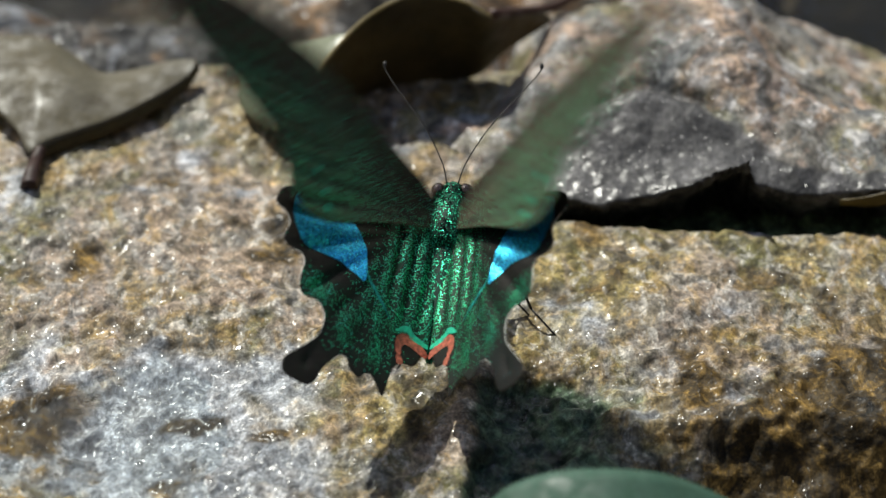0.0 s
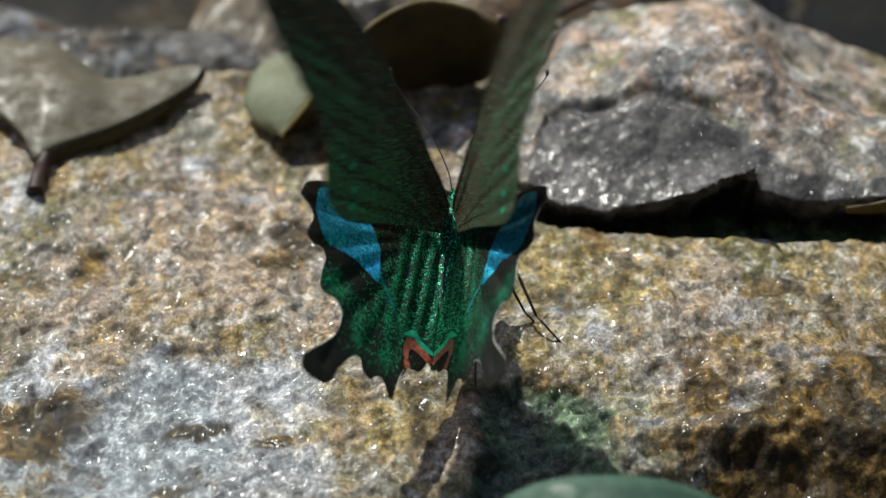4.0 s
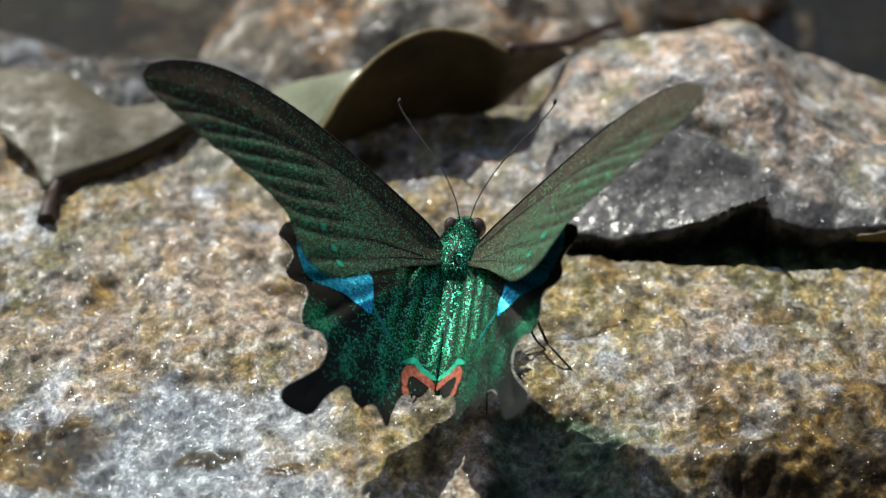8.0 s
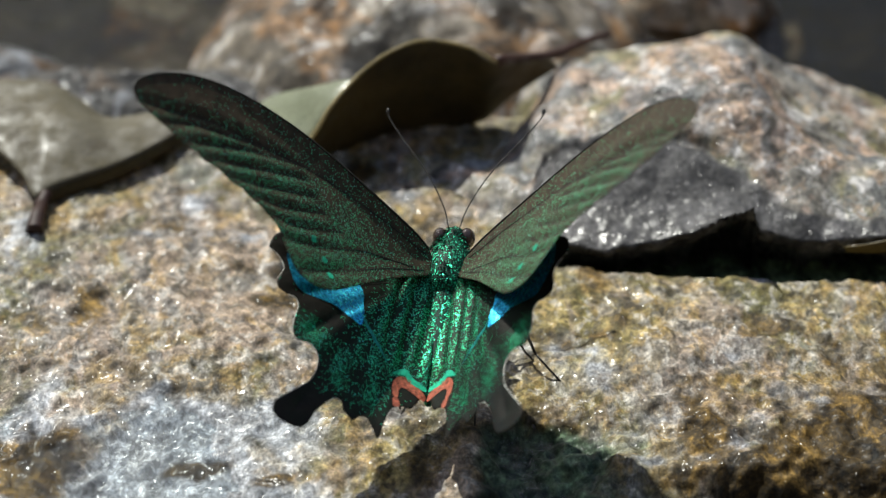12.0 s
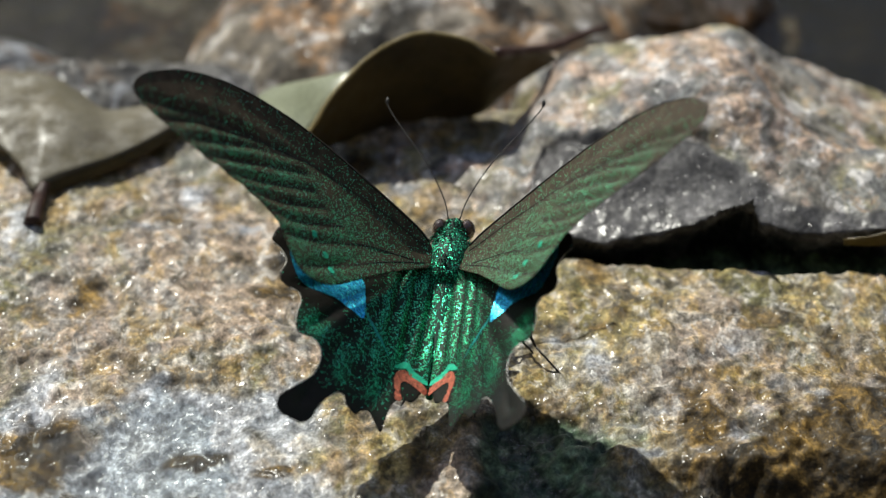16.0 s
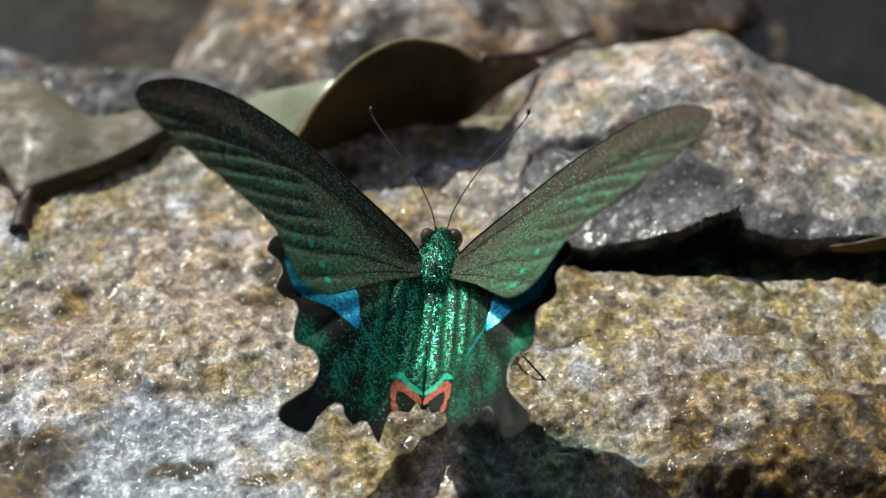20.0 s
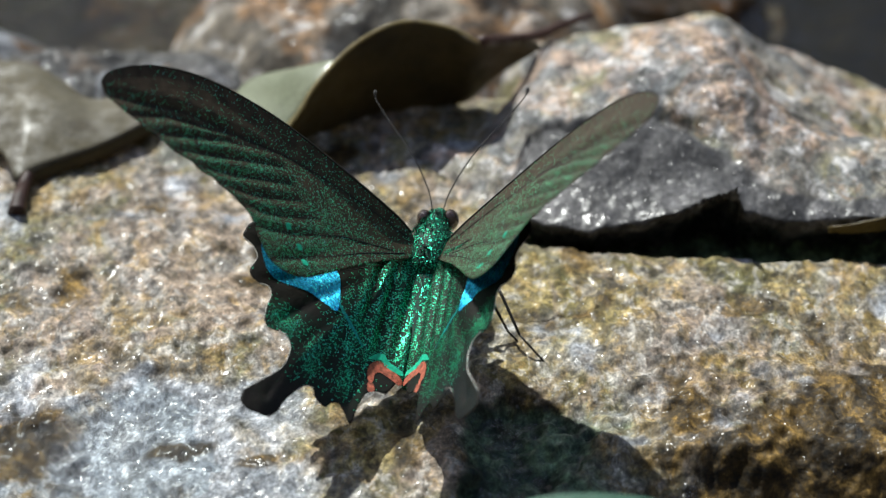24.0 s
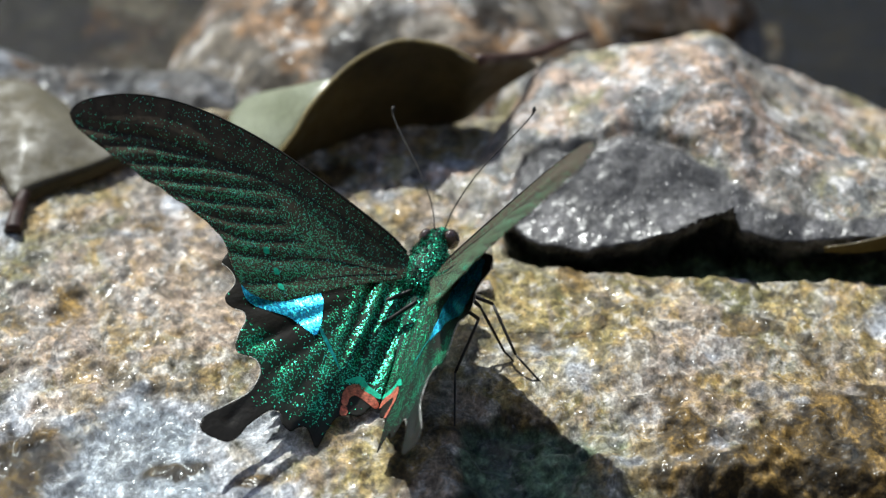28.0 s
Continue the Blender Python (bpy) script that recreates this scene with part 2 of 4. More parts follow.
def scales_stuff(name, ground, dust, size=2300.0, metal=0.6, sheer=0.08, fuzz=0.25, bead=0.4, flat=True, lean=0.0, rough=0.42, jitter=0.7, under=0.4):
    """Wing or body cloth: a dark ground dusted with tiny shining scales that lean outward, each at its own tilt."""
    n = Nodes(name)
    amount = n.value("dust")
    beads = n.add("ShaderNodeTexVoronoi", Vector=n.place, Scale=size, Randomness=0.85)
    beads.voronoi_dimensions = "2D" if flat else "3D"
    chance = n.add("ShaderNodeSeparateColor", Color=beads.outputs["Color"])
    lit = n.sum(chance.outputs["Red"], amount, "LESS_THAN")
    inside = n.sum(beads.outputs["Distance"], bead, "LESS_THAN")
    mask = n.sum(lit, inside, "MULTIPLY")
    shade = n.ramp(chance.outputs["Green"], (0.0, 0.45), (0.6, 1.0), (0.9, 1.5), (1.0, 2.2))
    green = n.mix(1.0, dust, shade, "MULTIPLY")
    brown = n.ramp(n.noise(520.0, 5.0, 0.65), (0.3, tuple(c * 0.5 for c in ground)), (0.7, tuple(c * 1.6 for c in ground)))
    brown = n.mix(n.value("vein"), brown, (0.004, 0.004, 0.004))
    brown = n.mix(n.sum(amount, under, "MULTIPLY"), brown, tuple(0.12 * c for c in dust))
    colour = n.mix(mask, brown, green)
    normal = n.relief(n.sum(n.noise(1500.0, 3.0), n.noise(400.0, 3.0)), 0.4, 0.00018)
    way = n.add("ShaderNodeCombineXYZ", X=n.sum(n.value("side"), lean, "MULTIPLY"))
    turned = n.add("ShaderNodeVectorTransform", Vector=way.outputs[0])
    turned.vector_type, turned.convert_from, turned.convert_to = "VECTOR", "OBJECT", "WORLD"
    stray = n.add("ShaderNodeVectorMath", Vector=beads.outputs["Color"])
    stray.operation = "SUBTRACT"
    stray.inputs[1].default_value = (0.5, 0.5, 0.5)
    own = n.add("ShaderNodeVectorMath", Vector=stray.outputs[0])
    own.operation = "SCALE"
    n.feed(own.inputs["Scale"], n.sum(mask, jitter, "MULTIPLY"))
    for extra in (turned.outputs[0], own.outputs[0]):
        add = n.add("ShaderNodeVectorMath", Vector=normal)
        n.tree.links.new(extra, add.inputs[1])
        normal = add.outputs[0]
    straight = n.add("ShaderNodeVectorMath", Vector=normal)
    straight.operation = "NORMALIZE"
    n.set(Base_Color=colour, Roughness=n.ramp(mask, (0.0, 0.62), (1.0, rough)), Metallic=n.sum(mask, metal, "MULTIPLY"), Specular_IOR_Level=0.25,
          Normal=straight.outputs[0], Sheen_Weight=fuzz, Sheen_Roughness=0.15, Sheen_Tint=(0.95, 0.78, 0.56))
    thin = n.add("ShaderNodeBsdfTranslucent", Color=n.mix(mask, (0.10, 0.072, 0.045), (0.05, 0.16, 0.09)))
    blend = n.add("ShaderNodeMixShader", Fac=sheer)
    n.tree.links.new(n.surface.outputs["BSDF"], blend.inputs[1])
    n.tree.links.new(thin.outputs["BSDF"], blend.inputs[2])
    n.tree.links.new(blend.outputs["Shader"], n.tree.nodes["Material Output"].inputs["Surface"])
    return n.material


def plain_stuff(name, colour, rough=0.5, metal=0.0, spread=0.35, size=900.0, coat=0.0, coat_rough=0.1):
    n = Nodes(name)
    c = n.ramp(n.noise(size, 5.0, 0.65), (0.3, tuple(v * (1 - spread) for v in colour)), (0.7, tuple(min(1.0, v * (1 + spread)) for v in colour)))
    return n.set(Base_Color=c, Roughness=rough, Metallic=metal, Normal=n.relief(n.noise(size * 2.0), 0.3, 0.0002), Coat_Weight=coat, Coat_Roughness=coat_rough)


FOREWING_CLOTH = scales_stuff("forewing scales", (0.064, 0.047, 0.030), (0.16, 0.85, 0.41), 6400.0, 0.97, 0.05, 0.5, 0.46, lean=0.07, rough=0.47, jitter=0.25)
HINDWING_CLOTH = scales_stuff("hindwing scales", (0.010, 0.008, 0.006), (0.075, 0.86, 0.42), 5600.0, 1.0, 0.01, 0.03, 0.42, lean=0.1, rough=0.42, jitter=0.35, under=0.9)
BODY_CLOTH = scales_stuff("body scales", (0.006, 0.035, 0.024), (0.05, 0.66, 0.36), 4300.0, 0.65, 0.0, 0.05, 0.45, False, rough=0.5)
UNDER_CLOTH = scales_stuff("forewing underside scales", (0.15, 0.12, 0.08), (0.5, 0.45, 0.33), 3900.0, 0.0, 0.15, 0.2, 0.4)
BLUE = scales_stuff("shining blue scales", (0.0, 0.2, 0.4), (0.05, 0.56, 1.0), 4600.0, 0.9, 0.0, 0.0, 0.9, lean=0.48, rough=0.33, jitter=0.1, under=0.0)
TEAL = plain_stuff("blue green scales", (0.02, 0.36, 0.34), 0.4, 0.4, 0.5, 2600.0)
SPOT = plain_stuff("emerald scales", (0.03, 0.62, 0.38), 0.6, 0.2, 0.4, 2600.0)
RED = plain_stuff("salmon red scales", (0.5, 0.13, 0.075), 0.7, 0.0, 0.8, 2200.0)
WHITE = plain_stuff("white fringe", (0.75, 0.72, 0.66), 0.6)
VEIN = plain_stuff("dark wing vein", (0.016, 0.014, 0.010), 0.7)
BLACK = plain_stuff("black chitin", (0.010, 0.008, 0.007), 0.5, 0.0, 0.4, 900.0, 0.0)
EYE_SHINE = plain_stuff("brown eye", (0.05, 0.03, 0.02), 0.12, 0.0, 0.3, 900.0, 1.0)


# ---- shapes ----
def shape(name, verts, faces, material, smooth=True, **fields):
    mesh = bpy.data.meshes.new(name)
    mesh.from_pydata([tuple(v) for v in verts], [], [tuple(f) for f in faces])
    mesh.materials.append(material)
    for key, values in fields.items():
        mesh.attributes.new(key, "FLOAT", "POINT").data.foreach_set("value", np.asarray(values, dtype=np.float32))
    if smooth:
        mesh.shade_smooth()
    return mesh


def part(name, mesh, parent, label=""):
    ob = new(name, mesh)
    ob.parent = parent
    return tagged(ob, label)


def spline(points, steps):
    """A smooth line through the points."""
    p = [Vector(q) for q in points]
    p = [p[0] * 2 - p[1]] + p + [p[-1] * 2 - p[-2]]
    out = []
    for i in range(1, len(p) - 2):
        for k in range(steps):
            t = k / steps
            a, b, c, d = p[i - 1], p[i], p[i + 1], p[i + 2]
            out.append(0.5 * (2 * b + (c - a) * t + (2 * a - 5 * b + 4 * c - d) * t * t + (3 * b - a - 3 * c + d) * t ** 3))
    return out + [p[-2]]


def resample(line, count):
    at = [0.0]
    for a, b in zip(line, line[1:]):
        at.append(at[-1] + (b - a).length)
    out, j = [], 0
    for k in range(count):
        s = at[-1] * k / (count - 1)
        while j < len(line) - 2 and at[j + 1] < s:
            j += 1
        t = (s - at[j]) / max(1e-9, at[j + 1] - at[j])
        out.append(line[j].lerp(line[j + 1], min(1.0, t)))
    return out


def tube(line, radii, sides=8):
    """Rings round a line; radii may be one number or one for each point."""
    verts, faces = [], []
    if not isinstance(radii, (list, tuple)):
        radii = [radii] * len(line)
    side = None
    for i, (p, r) in enumerate(zip(line, radii)):
        way = (line[min(i + 1, len(line) - 1)] - line[max(i - 1, 0)]).normalized()
        side = (side or way.orthogonal()).copy()
        side = (side - way * side.dot(way)).normalized()
        other = way.cross(side)
        for k in range(sides):
            a = 2 * math.pi * k / sides
            verts.append(p + (side * math.cos(a) + other * math.sin(a)) * r)
    for i in range(len(line) - 1):
        for k in range(sides):
            n = (k + 1) % sides
            faces.append((i * sides + k, i * sides + n, (i + 1) * sides + n, (i + 1) * sides + k))
    faces.append(tuple(reversed(range(sides))))
    faces.append(tuple(range((len(line) - 1) * sides, len(line) * sides)))
    return verts, faces


LATTICE = np.random.RandomState(7).rand(256, 256)


def value_noise(x, y, seed):
    x, y = x + seed * 17.3, y + seed * 9.7
    xi, yi = np.floor(x).astype(int), np.floor(y).astype(int)
    fx, fy = x - xi, y - yi
    fx, fy = fx * fx * (3 - 2 * fx), fy * fy * (3 - 2 * fy)
    g = lambda i, j: LATTICE[(xi + i) % 256, (yi + j) % 256]
    return (g(0, 0) * (1 - fx) + g(1, 0) * fx) * (1 - fy) + (g(0, 1) * (1 - fx) + g(1, 1) * fx) * fy - 0.5


def fractal(x, y, size, octaves, seed):
    total, gain = 0.0, 1.0
    for k in range(octaves):
        total = total + gain * value_noise(x / size, y / size, seed + k)
        size, gain = size * 0.5, gain * 0.55
    return total


def grid_sheet(name, x0, x1, y0, y1, step, height, material, skirt=None, fields=None):
    """A block of ground in millimetres: a relief on top, and sides down to the depth skirt."""
    nx, ny = int((x1 - x0) / step) + 1, int((y1 - y0) / step) + 1
    gx, gy = np.meshgrid(np.linspace(x0, x1, nx), np.linspace(y0, y1, ny))
    gz = height(gx, gy)
    co = np.stack([gx.ravel(), gy.ravel(), gz.ravel()], 1) * MM
    i = (np.arange(ny - 1)[:, None] * nx + np.arange(nx - 1)[None, :]).ravel()
    quads = np.stack([i, i + 1, i + nx + 1, i + nx], 1)
    masks = {key: make(gx, gy).ravel() for key, make in (fields or {}).items()}
    if skirt is not None:
        ring = np.concatenate([np.arange(nx), np.arange(1, ny) * nx + nx - 1, (ny - 1) * nx + np.arange(nx - 2, -1, -1), np.arange(ny - 2, 0, -1) * nx])
        low = co[ring].copy()
        low[:, 2] = skirt * MM
        first = len(co)
        co = np.concatenate([co, low])
        k = np.arange(len(ring))
        n = (k + 1) % len(ring)
        quads = np.concatenate([quads, np.stack([ring[n], ring[k], first + k, first + n], 1)])
    mesh = bpy.data.meshes.new(name)
    mesh.vertices.add(len(co))
    mesh.vertices.foreach_set("co", co.ravel().astype(np.float32))
    mesh.loops.add(len(quads) * 4)
    mesh.loops.foreach_set("vertex_index", quads.ravel().astype(np.int32))
    mesh.polygons.add(len(quads))
    mesh.polygons.foreach_set("loop_start", np.arange(0, len(quads) * 4, 4, dtype=np.int32))
    mesh.update(calc_edges=True)
    for key, values in masks.items():
        full = np.zeros(len(co), dtype=np.float32)
        full[:len(values)] = values
        mesh.attributes.new(key, "FLOAT", "POINT").data.foreach_set("value", full)
    mesh.materials.append(material)
    mesh.shade_smooth()
    return new(name, mesh)


def bump_at(x, y, cx, cy, rx, ry):
    return np.exp(-(((x - cx) / rx) ** 2 + ((y - cy) / ry) ** 2))


# ---- ground, water, stones ----
def ease(low, high, v):
    t = np.clip((v - low) / (high - low), 0, 1)
    return t * t * (3 - 2 * t)


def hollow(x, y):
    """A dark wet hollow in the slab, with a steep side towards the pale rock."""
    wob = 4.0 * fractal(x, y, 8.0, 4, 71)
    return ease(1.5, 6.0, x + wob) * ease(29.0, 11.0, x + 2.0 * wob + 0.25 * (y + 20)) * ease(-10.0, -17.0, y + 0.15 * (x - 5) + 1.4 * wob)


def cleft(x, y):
    """The gap that runs under the boulder's overhanging foot; its shade is painted too."""
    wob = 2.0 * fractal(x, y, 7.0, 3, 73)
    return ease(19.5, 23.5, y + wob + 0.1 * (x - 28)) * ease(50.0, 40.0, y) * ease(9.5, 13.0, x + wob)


def slab_height(x, y):
    z = 2.0 * fractal(x, y, 30.0, 2, 3) + 1.2 * fractal(x * 0.7, y, 8.0, 3, 11)
    grit = 0.38 * fractal(x, y, 2.2, 3, 23)
    rough = 1.0 + 1.6 * bump_at(x, y, 42, -18, 24, 11) + 1.5 * hollow(x, y)
    z = z + grit * rough + 0.5 * fractal(x, y, 1.6, 2, 33) + 0.28 * np.maximum(0, fractal(x, y, 1.1, 2, 31)) * rough
    z = z + (2.4 * fractal(x, y, 5.0, 3, 37) + 0.8) * hollow(x, y)
    z = z - 4.2 * bump_at(x, y, -44, -27, 15, 15) - 3.4 * hollow(x, y) - 5.0 * cleft(x, y)
    z = z - 0.85 * np.clip(-22.5 - y + 6.0 * fractal(x, y, 10.0, 3, 75), 0, 40) * ease(19.0, 27.0, x)
    edge = np.maximum(np.abs(x / 115.0), np.where(y > 2, (y - 2) / (70.0 + 5 * fractal(x, y, 20.0, 2, 5)), (2 - y) / 92.0))
    return z - 26.0 * np.clip((edge - 0.84) / 0.16, 0, 1) ** 2


def blotch(seed, *spots):
    """A stain with ragged edges, made of soft spots."""
    def field(x, y):
        total = sum(bump_at(x, y, *spot) for spot in spots)
        return ease(0.3, 0.75, total + 1.25 * fractal(x, y, 9.0, 6, seed))
    return field


def dome(cx, cy, rx, ry, top, foot, seed, power=2.6, grain=1.0, blunt=0.85):
    """The relief of a rounded stone."""
    def height(x, y):
        wobble = 1.0 + 0.16 * fractal(x, y, 18.0, 2, seed)
        r = ((np.abs(x - cx) / rx) ** power + (np.abs(y - cy) / ry) ** power) ** (1 / power) / wobble
        body = np.sqrt(np.clip(1 - r * r, 0, 1)) ** blunt
        z = foot + (top - foot) * body
        return z + body * grain * (2.4 * fractal(x, y, 14.0, 3, seed + 4) + 0.9 * fractal(x, y, 3.0, 3, seed + 9))
    return height


def unseen_bank_height(x, y):
    """A flat stream bed; unseen banks are added all round to block low sky, higher behind."""
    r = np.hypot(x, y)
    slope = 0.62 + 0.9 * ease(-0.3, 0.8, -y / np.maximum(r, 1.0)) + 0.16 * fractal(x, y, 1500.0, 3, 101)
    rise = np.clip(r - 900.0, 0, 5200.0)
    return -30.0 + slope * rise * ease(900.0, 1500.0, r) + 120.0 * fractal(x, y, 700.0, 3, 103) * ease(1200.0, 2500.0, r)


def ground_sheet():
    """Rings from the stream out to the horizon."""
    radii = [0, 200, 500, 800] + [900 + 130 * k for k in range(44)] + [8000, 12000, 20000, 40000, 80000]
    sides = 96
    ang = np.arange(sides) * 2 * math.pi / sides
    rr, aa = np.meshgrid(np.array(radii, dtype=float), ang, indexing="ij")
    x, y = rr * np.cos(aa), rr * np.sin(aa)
    z = unseen_bank_height(x, y)
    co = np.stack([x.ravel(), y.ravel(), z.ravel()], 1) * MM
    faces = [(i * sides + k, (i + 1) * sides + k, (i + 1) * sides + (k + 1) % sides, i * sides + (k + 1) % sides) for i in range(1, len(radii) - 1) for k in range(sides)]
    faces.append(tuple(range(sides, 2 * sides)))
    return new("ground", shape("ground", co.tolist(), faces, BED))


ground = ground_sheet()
tagged(ground, "dark brown stream bed with unseen banks added to block low sky", "stream bed", kind="structure")
stream = grid_sheet("water", -900, 900, -900, 900, 60, lambda x, y: -13.0 + 0 * x, CALM)
tagged(stream, "clear shallow stream water round the rocks", "water", kind="structure")
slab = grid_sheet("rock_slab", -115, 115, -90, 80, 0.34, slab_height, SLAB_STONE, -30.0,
                  {"pale": blotch(81, (-20, -21, 18, 7), (-30, -7, 14, 5), (-48, 12, 22, 8), (-52, -6, 20, 8), (-34, 4, 14, 5), (-20, 18, 14, 4), (-60, 26, 16, 6)),
                   "rust": blotch(83, (-9, -24, 8, 5), (-20, -3, 12, 3), (30, -4, 15, 4), (46, 6, 14, 5), (-46, 22, 10, 4), (-2, 36, 12, 6)),
                   "ochre": blotch(89, (26, 2, 22, 14), (44, 10, 24, 10), (14, 14, 12, 6), (52, -6, 16, 9), (-12, -20, 9, 5)),
                   # pale stone with the water's bluish sky glare put into its colour
                   "wash": blotch(87, (-40, -18, 14, 9), (-34, -28, 22, 8), (-26, -12, 14, 4)),
                   # algae stains the hollow; under the boulder's lip the same colour paints shade
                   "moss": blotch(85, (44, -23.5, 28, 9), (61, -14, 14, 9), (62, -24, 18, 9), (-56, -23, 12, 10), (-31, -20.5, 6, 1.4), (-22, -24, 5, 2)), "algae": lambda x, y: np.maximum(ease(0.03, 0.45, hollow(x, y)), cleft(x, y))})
puddle = grid_sheet("puddle", -76, -14, -62, -4, 1.0, lambda x, y: -1.5 + 0.3 * fractal(x, y * 0.6, 8.0, 3, 91), WATER)
tagged(puddle, "thin film of running water in the slab's dip", "water", kind="structure")
pool = grid_sheet("pool", 1, 32, -52, -7, 1.0, lambda x, y: -3.1 + 0.25 * fractal(x, y, 5.0, 3, 95), POOL)
tagged(pool, "small dark pool in the slab's hollow", "water", kind="structure")
tagged(slab, "wet ochre and grey granite slab with glittering grains", "rock")
far_stone = grid_sheet("stone", 26, 62, 104, 130, 0.6, dome(43, 117, 15, 10, -4.0, -24, 45), REAR_STONE, -29.0)
tagged(far_stone, "small rusty brown stone in the stream", "stone")
boulder_dome = dome(48.5, 50, 42, 31, 12.5, -14, 41, blunt=0.5)
# the lip that overhangs the gap: x, y, z; and the upper bound of its soaked dark stone
LIP = ((-2, 40, -1), (6, 33, 0.5), (11.3, 27.8, 2), (13, 25.3, 2), (15.7, 23.1, 2), (21.3, 21.3, 2.3), (28.4, 21.7, 2.9), (33.7, 22, 4.7), (37.6, 23.2, 6.4), (39.8, 21.7, 8.7), (41.3, 20.1, 11),
       (42.6, 22.2, 4.4), (44.5, 22.6, 3.6), (48.5, 21.3, 3.6), (54.7, 21.4, 3.5), (66.4, 20.3, 6.5), (95, 24, 6))
SOAKED = ((10.5, 28), (11.3, 33), (12.2, 38), (13.5, 42), (17, 42.5), (19, 40.5), (22.7, 40.7), (27, 42), (31, 41), (36, 38.5), (40.5, 34.5), (44, 29), (48, 27), (55, 25.5), (62, 25), (95, 28))


def boulder_height(x, y):
    lip_x = [b[0] for b in LIP]
    reach = y - np.interp(x, lip_x, [b[1] for b in LIP]) + 0.5 * fractal(x, y, 5.0, 3, 47)
    lip_z = np.interp(x, lip_x, [b[2] for b in LIP])
    plain_z = np.interp(x, (0, 12, 30, 44, 60, 95), (0, 2, 3.2, 4.6, 4.6, 5))
    body = boulder_dome(x, y) - (0.34 * np.clip(x - 42, 0, 60) + 3.4 * ease(42, 53, x)) * ease(26, 50, y)
    d = np.clip(y - np.interp(x, (-2, 6, 11.3, 15.7, 21.3, 48, 95), (40, 33, 27.8, 23.1, 21.5, 21.5, 24)), 0, 60)
    front = plain_z + (lip_z - plain_z) * np.exp(-np.clip(reach, 0, 60) / 1.8) + 0.2 * d + 0.8 * fractal(x, y, 5.0, 4, 51)
    z = front + (body - front) * ease(6.0, 22.0, d)
    bound = np.interp(x, [b[0] for b in SOAKED], [b[1] for b in SOAKED])
    z = z - 1.3 * np.exp(-((y - bound + 0.6) / 1.1) ** 2) * ease(9.0, 12.0, x) * ease(42.0, 34.0, x)
    apron = 3.4 - 0.42 * np.clip(13.0 - x, 0, 40) + 1.4 * fractal(x, y, 7.0, 4, 53) - 0.5 * np.clip(30.0 - y, 0, 30) - 0.45 * np.clip(y - 38.0, 0, 40)
    z = np.where(x < 15, np.maximum(z, apron + (z - apron) * ease(11.0, 15.0, x)), z)
    return z - 26.0 * ease(0.3, -1.1, reach) * ease(8.0, 11.5, x)


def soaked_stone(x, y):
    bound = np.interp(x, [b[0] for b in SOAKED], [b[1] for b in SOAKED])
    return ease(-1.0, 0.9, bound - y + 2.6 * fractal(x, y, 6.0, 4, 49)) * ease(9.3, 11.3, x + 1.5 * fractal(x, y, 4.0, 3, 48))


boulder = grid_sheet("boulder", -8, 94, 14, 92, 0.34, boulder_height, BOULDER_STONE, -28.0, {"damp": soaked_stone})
# the face below the lip falls back, so that the lip hangs over the gap
for v in boulder.data.vertices:
    x, y, z = v.co / MM
    if x > 8.5 and y < 34.0:
        lip_y, lip_z = (float(np.interp(x, [b[0] for b in LIP], [b[k] for b in LIP])) for k in (1, 2))
        if y < lip_y + 1.0:
            v.co.y += min(9.0, max(0.0, lip_z - 0.8 - z)) * 1.1 * MM
tagged(boulder, "rounded pinkish grey granite boulder with a soaked dark lip", "rock")
rear = grid_sheet("rear_rock", -62, 46, 58, 142, 0.5, dome(-6, 98, 40, 34, 5.0, -24, 57), REAR_STONE, -29.0)
tagged(rear, "rust-stained brown wet stone at the water's edge", "rock")
GREY_PLACES = ((-56, 76, 40, 12, -3.0, 61), (-88, 92, 30, 12, -8.0, 67))
for cx, cy, rx, ry, top, seed in GREY_PLACES:
    ob = grid_sheet("stone", cx - rx - 3, cx + rx + 3, cy - ry - 3, cy + ry + 3, 0.5, dome(cx, cy, rx, ry, top, -20, seed, 2.4, 1.3), GREY_STONE, -29.0)
    tagged(ob, "small wet dark grey stone beside the slab", "stone", "grey stones")


